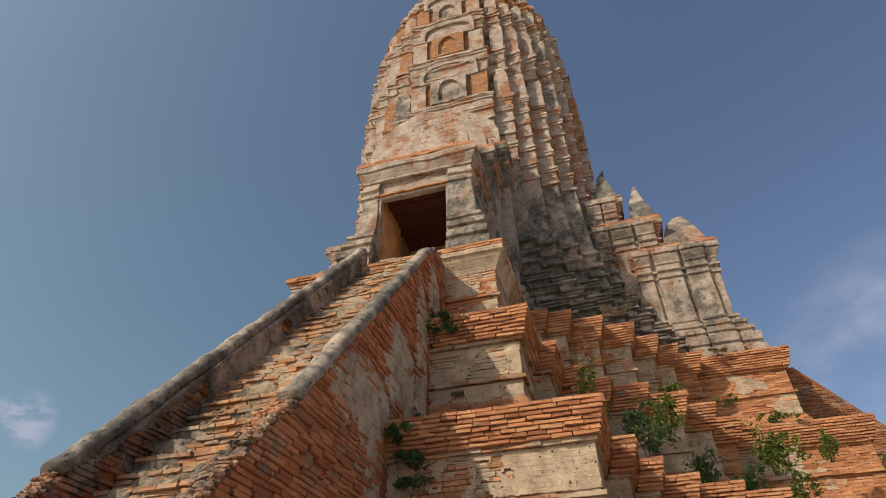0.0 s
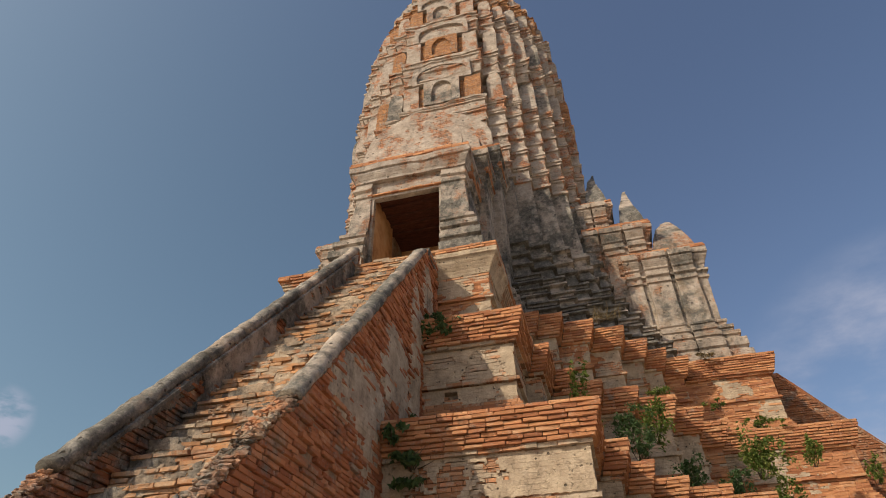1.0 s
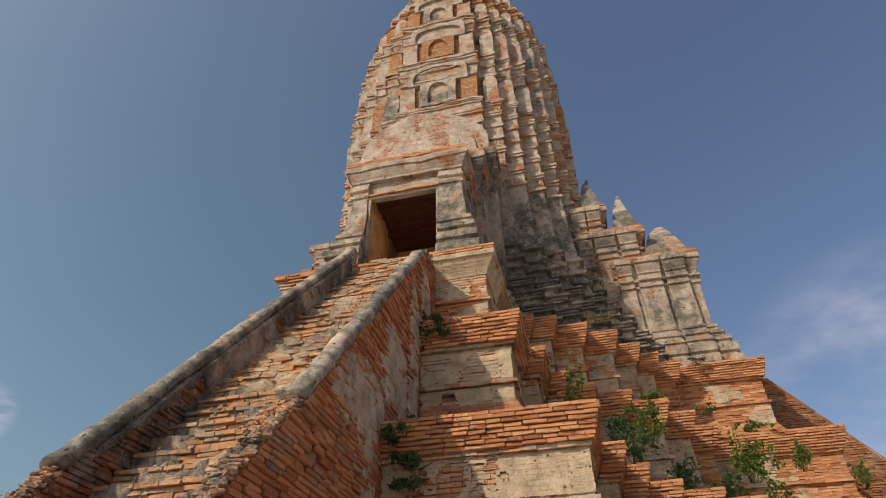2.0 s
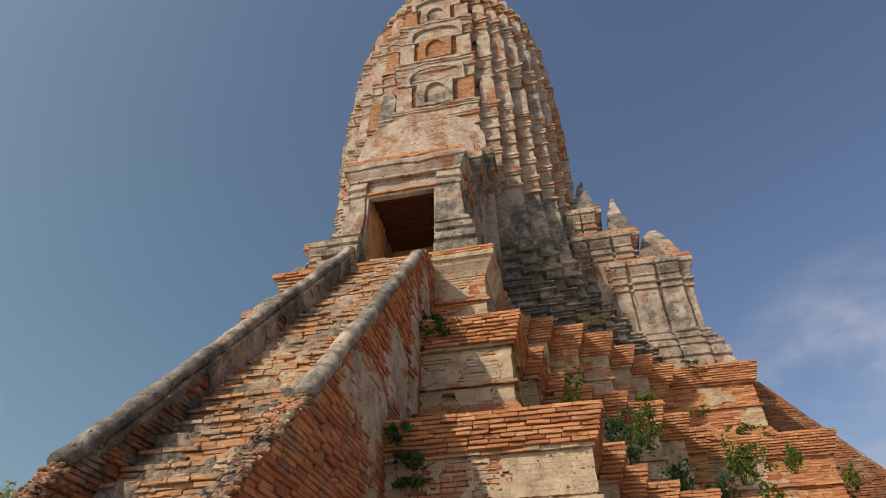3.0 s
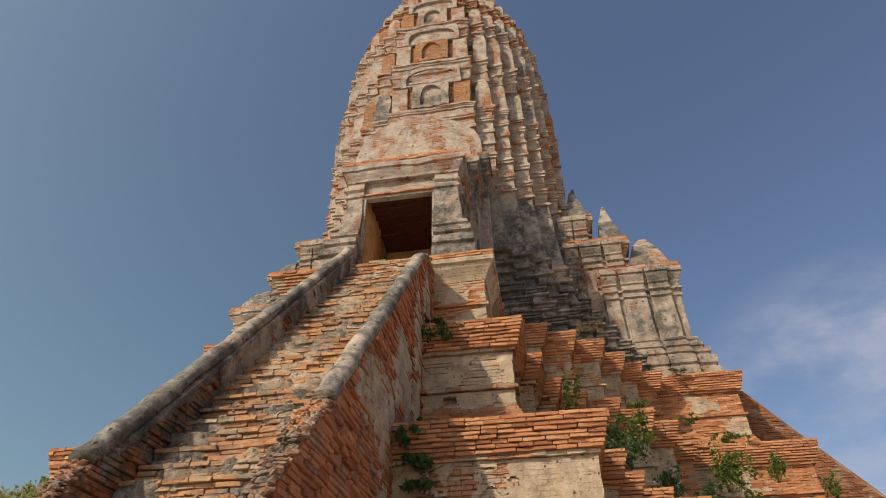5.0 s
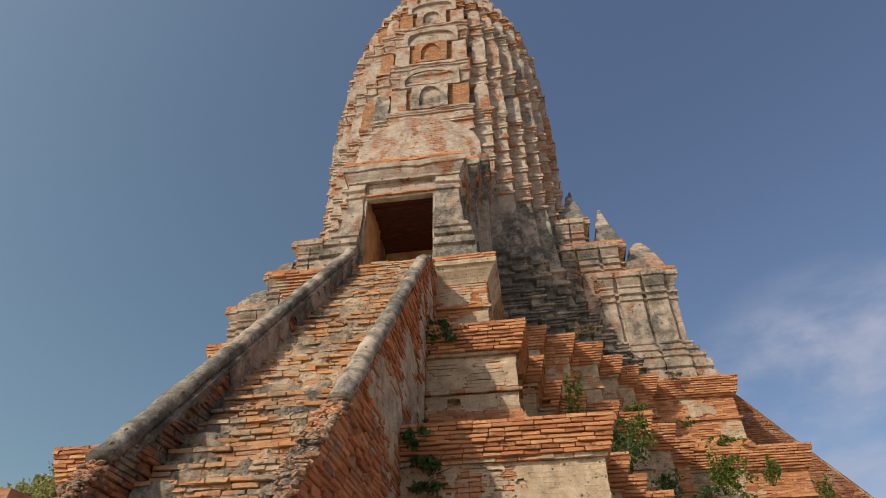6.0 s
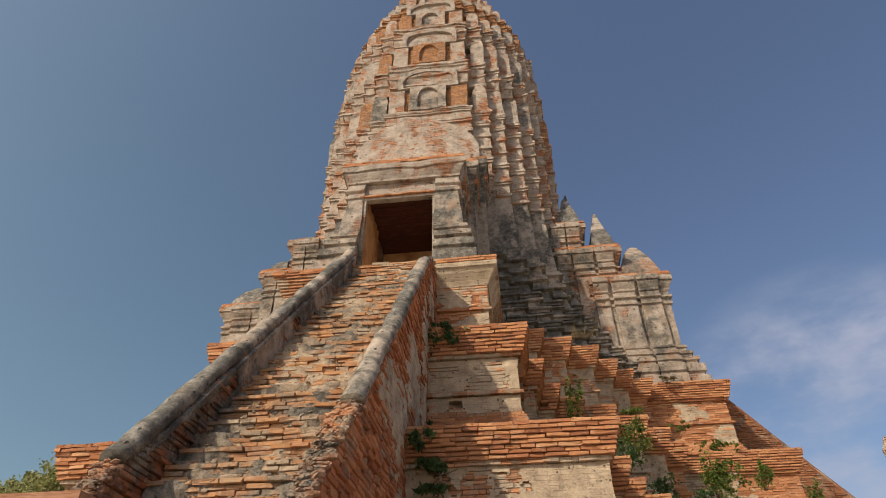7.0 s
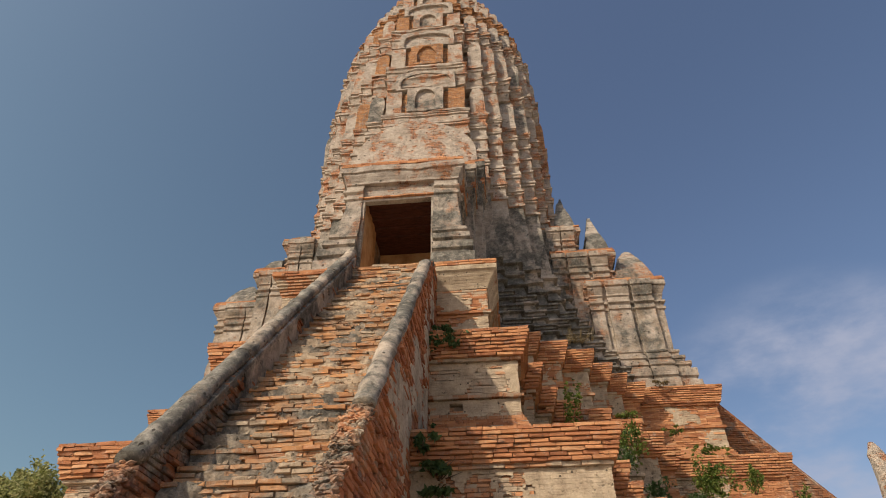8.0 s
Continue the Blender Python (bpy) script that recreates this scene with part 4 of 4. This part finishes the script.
for which, ((u0, u1), low, label) in WALL_ENDS.items():
    bm = bmesh.new()
    top = 9.05 if which == "right" else 8.35
    loop = [(w, crest(w, low) - (.1 if w > low - .22 else 0)) for w in (15.4, 14.6, 13.9, low + .25, low - .2, low - .24, 12, 11, 10, top)] + [(8.2, crest(top, low)), (8.2, 0.2), (15.9, 0.0)]
    skin(bm, [[bm.verts.new(at(u, w, z)) for w, z in loop] for u in (u0 + .03, u1 - .03)])
    wall = tagged(finish("stair_wall_" + which, bm, RUBBLE), label, "stair wall", kind="structure")
    # faces of horizontal brick courses; both faces turn to the same side
    near, rest = [], []
    for c in range(210):
        z = 0.2 + c * LAID
        if z > crest(top, low):
            break
        w_top = 12.72 + (3.81 - z) / RISE + 0.2
        while w_top > 8.3 and crest(w_top, low) < z + 0.04:
            w_top -= 0.02
        bottom = 8.45 if which == "right" else max(8.3, w_top - 1.1)
        run = run_of_bricks((u1, bottom), (u1, max(bottom + .1, w_top)), Vector((1, 0, 0)), z, LAID, c % 2, length=.235, wobble=.012, lost=.02)
        for q in run:
            ww = AY - q[0].y
            (near if 11.2 < ww < 14.6 and z > 1.4 else rest).append(q)
        if which == "left":
            rest += run_of_bricks((u1, w_top), (u0, w_top), Vector((0, -1, 0)), z, LAID, c % 2) if w_top > low else []
    near.sort(key=lambda q: -q[0].z)
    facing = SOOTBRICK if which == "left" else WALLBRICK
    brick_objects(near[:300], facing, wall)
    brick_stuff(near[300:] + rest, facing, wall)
    if which == "right":
        # sheets of plaster left on the wall: middle and half size along w and z
        SHEETS = [(11.5, 4.15, .55, .42), (11.2, 3.5, .22, .8), (10.45, 5.05, .45, .45), (10.15, 4.55, .16, .6), (9.7, 5.4, .22, 1.3), (9.0, 7.0, .3, .6), (9.2, 6.2, .4, .3)]

        def on_sheet(p):
            w = AY - p.y
            edge = 1 + .9 * noise.noise(p * 2.3) + .5 * noise.noise(p * 7) + .25 * noise.noise(p * 19)
            inside = max(edge - ((w - a) / c) ** 2 - ((p.z - b) / d) ** 2 for a, b, c, d in SHEETS)
            return min(inside, 5 * (crest(w, low) - .2 - p.z))

        plaster_skin((u1 + .012, 8.5), (u1 + .012, 13.4), Vector((1, 0, 0)), 1.5, 7.9, 0.85, wall, 4, STAINED, 0.028, 2.0, relief=.006, taper=.035, bound=on_sheet)
    # loose rubble where the coping is gone
    rubble = []
    for _ in range(1700 if which == "right" else 800):
        w = low - 0.02 + rng.random() ** 1.5 * (15.0 - low)
        c = at(rng.uniform(u0 + .02, u1 - .02), w, crest(w, low) + rng.uniform(-.05, .035))
        rubble.append((c, rng.uniform(.010, .035)))
    lumps(rubble, RUBBLE, wall, "rubble", 5)
    # rounded coping in lengths
    w, k = low, 0
    while w > top:
        step_w = rng.uniform(.45, .8)
        end = max(top - .02, w - step_w)
        bm = bmesh.new()
        rings = []
        n = 22
        for j in range(n + 1):
            q = w + (end - w) * j / n
            last = which == "right" and q < top + .25
            drop = 0.10 * max(0.0, 1 - (q - top) / .25) if last else 0.0
            base = Vector((0, AY - q, slope(q) - drop))
            ring = []
            for x, y in ((-.095, -.10), (-.105, -.05), (-.09, -.01), (-.05, .014), (0, .02), (.05, .014), (.09, -.01), (.105, -.05), (.095, -.10)):
                ring.append(bm.verts.new(Vector((AX + (u0 + u1) / 2 + x, 0, 0)) + base + UPWARD * y))
            rings.append(ring)
        skin(bm, rings)
        off = Vector((rng.gauss(0, .006), 0, rng.gauss(0, .006)))
        for v in bm.verts:
            v.co += off + .016 * noise.noise_vector(v.co * 4) + .014 * noise.noise_vector(v.co * 11) + .006 * noise.noise_vector(v.co * 29)
        part("coping_length", bm, COPING, wall, smooth=True)
        w = end - .002
    if which == "right":
        # rounded nose at the head of the wall
        bm = box(bmesh.new(), u0 + .01, u1 + .005, 8.25, top - .02, crest(top, low) - .15, slope(top) - .07)
        part("wall_head", weathered(bm, .25, .02), COPING, wall)
    else:
        # plaster band under the coping with a thin drip line
        plaster_skin((u1 + .016, 8.4), (u1 + .016, 13.1), Vector((1, 0, 0)), 3.0, 8.9, 0.80, wall, 2, BAND, 0.03, 1.1, lambda p: -0.74 + .22 * noise.noise(p * 2.2) < p.z - slope(AY - p.y) < -0.165 and ((AY - p.y < 12.1 + .3 * noise.noise(p * 2) and noise.noise(p * 1.7 + Vector((0, 5, 0))) > -.42) or p.z - slope(AY - p.y) > -0.3 + .2 * noise.noise(p * 3)))
        bm = bmesh.new()
        rings = []
        for j in range(60):
            q = 12.95 - (12.95 - 8.5) * j / 59
            z = slope(q) - .17
            rings.append([bm.verts.new(at(u, q, z + y)) for u, y in ((u1 - .05, -.05), (u1 + .045, -.04), (u1 + .04, .012), (u1 - .05, .03))])
        part("drip_line", weathered(skin(bm, rings), .6, .003), BAND, wall)

# ---- gate at the foot of the stair ----
gate = tagged(root("wooden_gate", 0, 15.8, 0), "reddish timber gate closing the foot of the stair", "gate")
for u in (-1.06, -.02, 1.02):
    part("post", box(bmesh.new(), u, u + .06, 15.77, 15.83, 0, 1.97), TIMBER, gate)
for z in (.35, 1.1, 1.975):
    part("rail", weathered(box(bmesh.new(), -1.08, 1.09, 15.76, 15.84, z, z + .04), .5, .002), TIMBER, gate)
for j in range(13):
    u = -.92 + .15 * j
    part("slat", box(bmesh.new(), u, u + .05, 15.785, 15.815, .15, 1.965), TIMBER, gate)


# ---- plants ----
def leaf_cloud(name, centre, reach, count, size, mat, parent, rnd, droop=0.0, flat=1.0):
    """Many small folded leaves scattered in uneven clumps."""
    co, fa = [], []
    clumps = [(Vector((rnd.gauss(0, .5), rnd.gauss(0, .5) * flat, rnd.gauss(0, .5))), rnd.uniform(.15, .42)) for _ in range(max(5, count // 28))]
    for _ in range(count):
        c, r = rnd.choice(clumps)
        p = c + Vector((rnd.gauss(0, r * .55), rnd.gauss(0, r * .55) * flat, rnd.gauss(0, r * .55)))
        p = Vector((p.x * reach[0], p.y * reach[1], p.z * reach[2])) + centre
        m = Euler((rnd.uniform(-1.1, 1.1), rnd.uniform(-1.1, 1.1), rnd.uniform(0, 6.3))).to_matrix()
        s = size * rnd.uniform(.55, 1.35)
        i = len(co)
        for q in ((-.5, 0, 0), (0, .28, .08), (.5, 0, -.1 - droop), (0, -.28, .08)):
            co.append(p + m @ Vector(q) * s)
        fa += [(i, i + 1, i + 2), (i, i + 2, i + 3)]
    me = bpy.data.meshes.new(name)
    me.from_pydata([tuple(v) for v in co], [], fa)
    me.materials.append(mat)
    ob = new(name, me)
    ob.parent = parent
    ob.matrix_parent_inverse = parent.matrix_world.inverted()
    return tagged(ob, kind="stuff")


def limb(bm, a, b, r0, r1, bend, rnd, sides=6):
    rings = []
    side = Vector((rnd.gauss(0, 1), rnd.gauss(0, 1), 0)) * bend
    ax = (b - a).normalized()
    x = ax.orthogonal().normalized()
    y = ax.cross(x)
    for j in range(6):
        s = j / 5
        c = a.lerp(b, s) + side * math.sin(math.pi * s)
        r = r0 + (r1 - r0) * s
        rings.append([bm.verts.new(c + (x * math.cos(q) + y * math.sin(q)) * r) for q in [math.tau * k / sides for k in range(sides)]])
    return skin(bm, rings)


def plant(u, w, z, wide, tall, count, size, mat, label, out=0.0, name="shrub"):
    rnd = random.Random(int(u * 100 + w * 10 + z * 1000))
    ob = tagged(root(name, u, w, z), label, "plant", "plants on the terraces")
    bm = bmesh.new()
    foot = at(u, w, z)
    for _ in range(6):
        tip = foot + Vector((rnd.gauss(0, wide * .5), -abs(rnd.gauss(out, .06)), rnd.uniform(.2, .9) * tall))
        limb(bm, foot + Vector((rnd.gauss(0, .03), .05, 0)), tip, .010, .003, .05, rnd, 4)
    part("stem", bm, BARK, ob)
    leaf_cloud("foliage", foot + Vector((0, -out, tall * .5)), (wide, max(.12, wide * .5), abs(tall) * .55), int(count * 2.2), size * .86, mat, ob, rnd)


CREEP, BUSH = "dark green creeper rooted in a brick joint", "leafy green shrub growing out of the brickwork"
CREEPERS = [
    (1.14, 10.84, 3.86, .14, .2, 60, .11, LEAF_DARK, CREEP, .14),
    (1.32, 10.80, 3.60, .26, .22, 100, .11, LEAF_DARK, CREEP, .12),
    (1.34, 10.78, 3.42, .22, .09, 50, .10, LEAF_DARK, CREEP, .1),
    (1.20, 9.25, 6.10, .24, .34, 260, .095, LEAF_DARK, CREEP, .15),
    (1.45, 9.3, 6.12, .18, .2, 130, .08, LEAF_DARK, CREEP, .15),
    (1.25, 10.2, 4.14, .12, .3, 90, .06, LEAF_DARK, CREEP, .1),
    (1.62, 10.2, 4.14, .06, .3, 40, .06, LEAF_DARK, CREEP, .1)]
CORNER_SHRUBS = [
    (3.16, 8.42, 4.15, .18, 1.5, 330, .085, LEAF, BUSH, .1),
    (3.85, 7.1, 4.95, .24, .5, 300, .075, LEAF_DARK, BUSH, .15),
    (4.3, 6.8, 5.0, .27, .6, 330, .075, LEAF, BUSH, .15),
    (3.95, 7.3, 4.5, .2, .5, 170, .085, LEAF_DARK, BUSH, .15),
    (4.75, 6.1, 4.3, .26, .6, 280, .085, LEAF_DARK, CREEP, .2),
    (5.5, 5.5, 4.2, .24, .6, 260, .085, LEAF_DARK, CREEP, .2)]
SIDE_SHRUBS = [
    (6.25, 4.3, 5.0, .36, .7, 700, .08, LEAF, BUSH, .3),
    (6.5, 4.3, 4.35, .26, .45, 320, .08, LEAF, BUSH, .3),
    (7.4, 3.7, 5.3, .18, .5, 230, .075, LEAF, BUSH, .2),
    (8.55, 3.2, 5.0, .14, .6, 180, .08, LEAF, BUSH, .1),
    (6.9, 3.15, 6.32, .3, .3, 220, .08, LEAF, BUSH, .0),
    (4.6, 5.5, 6.32, .3, .2, 160, .07, LEAF, BUSH, .05),
    (5.8, 4.6, 6.32, .2, .16, 90, .07, LEAF, BUSH, .05),
    (6.4, 2.75, 8.36, .25, .14, 90, .07, LEAF_DRY, "dry tuft of grass on the terrace edge", .0)]
for rows in (CREEPERS, CORNER_SHRUBS, SIDE_SHRUBS):
    for row in rows:
        plant(*row)
tuft = tagged(root("grass_tuft", 3.95, 5.25, 8.37), "dry grey grass tuft on the upper terrace", "grass", "plants on the terraces")
bm = bmesh.new()
rnd = random.Random(3)
for _ in range(60):
    f = at(3.95 + rnd.gauss(0, .16), 5.2 + rnd.gauss(0, .05), 8.36)
    limb(bm, f, f + Vector((rnd.gauss(0, .14), rnd.gauss(0, .1), rnd.uniform(.15, .42))), .006, .002, .05, rnd, 3)
part("blades", bm, LEAF_DRY, tuft)


def tree(x, y, height, spread, count, seed):
    rnd = random.Random(seed)
    ob = new("tree")
    ob.matrix_world = Matrix.Translation((x, y, 0))
    tagged(ob, "broad leafy tree beyond the terraces", "tree")
    bm = bmesh.new()
    foot, fork = Vector((x, y, -.1)), Vector((x + .2, y, height * .45))
    limb(bm, foot, fork, .26, .17, .15, rnd, 8)
    for j in range(9):
        q = math.tau * j / 9 + rnd.uniform(-.3, .3)
        limb(bm, fork, fork + Vector((math.cos(q) * spread * .7, math.sin(q) * spread * .7, height * rnd.uniform(.15, .42))), .11, .03, .25, rnd)
    part("trunk", bm, BARK, ob)
    for j in range(46):
        d = Vector((rnd.gauss(0, 1), rnd.gauss(0, 1), rnd.gauss(0, .8))).normalized() * rnd.uniform(.55, 1.0)
        c = Vector((x + d.x * spread, y + d.y * spread, height * .74 + d.z * height * .24))
        leaf_cloud("leaf_clump", c, (.62, .62, .5), count // 46, .12, TREE_LEAF, ob, rnd)


tree(-13.5, 14.5, 6.6, 1.75, 64000, 5)
tree(-17.2, 15.6, 6.7, 1.7, 46000, 6)

# ---- ruined spire beyond the far corner ----
ruin = root("ruined_spire", 17.45, -8.2, 0)
bm = bmesh.new()
rings = []
for r, z, lean in ((1.6, 0, 0), (1.5, 3, 0), (1.1, 4.5, .1), (.95, 6.2, .1), (.8, 7.2, .05), (.86, 7.3, .05), (.8, 7.5, .02), (.62, 7.6, -.05), (.56, 8.4, -.12), (.46, 9.3, -.2), (.3, 10.0, -.34), (.1, 10.4, -.4)):
    rings.append([bm.verts.new(at(17.45 + lean + r * math.cos(q), -8.2 + r * math.sin(q), z)) for q in [math.tau * j / 14 for j in range(14)]])
part("spire", weathered(skin(bm, rings), .4, .07), TOWER, ruin, "ruined leaning brick spire")
tagged(ruin, "ruined leaning brick spire beyond the terraces", "ruin")
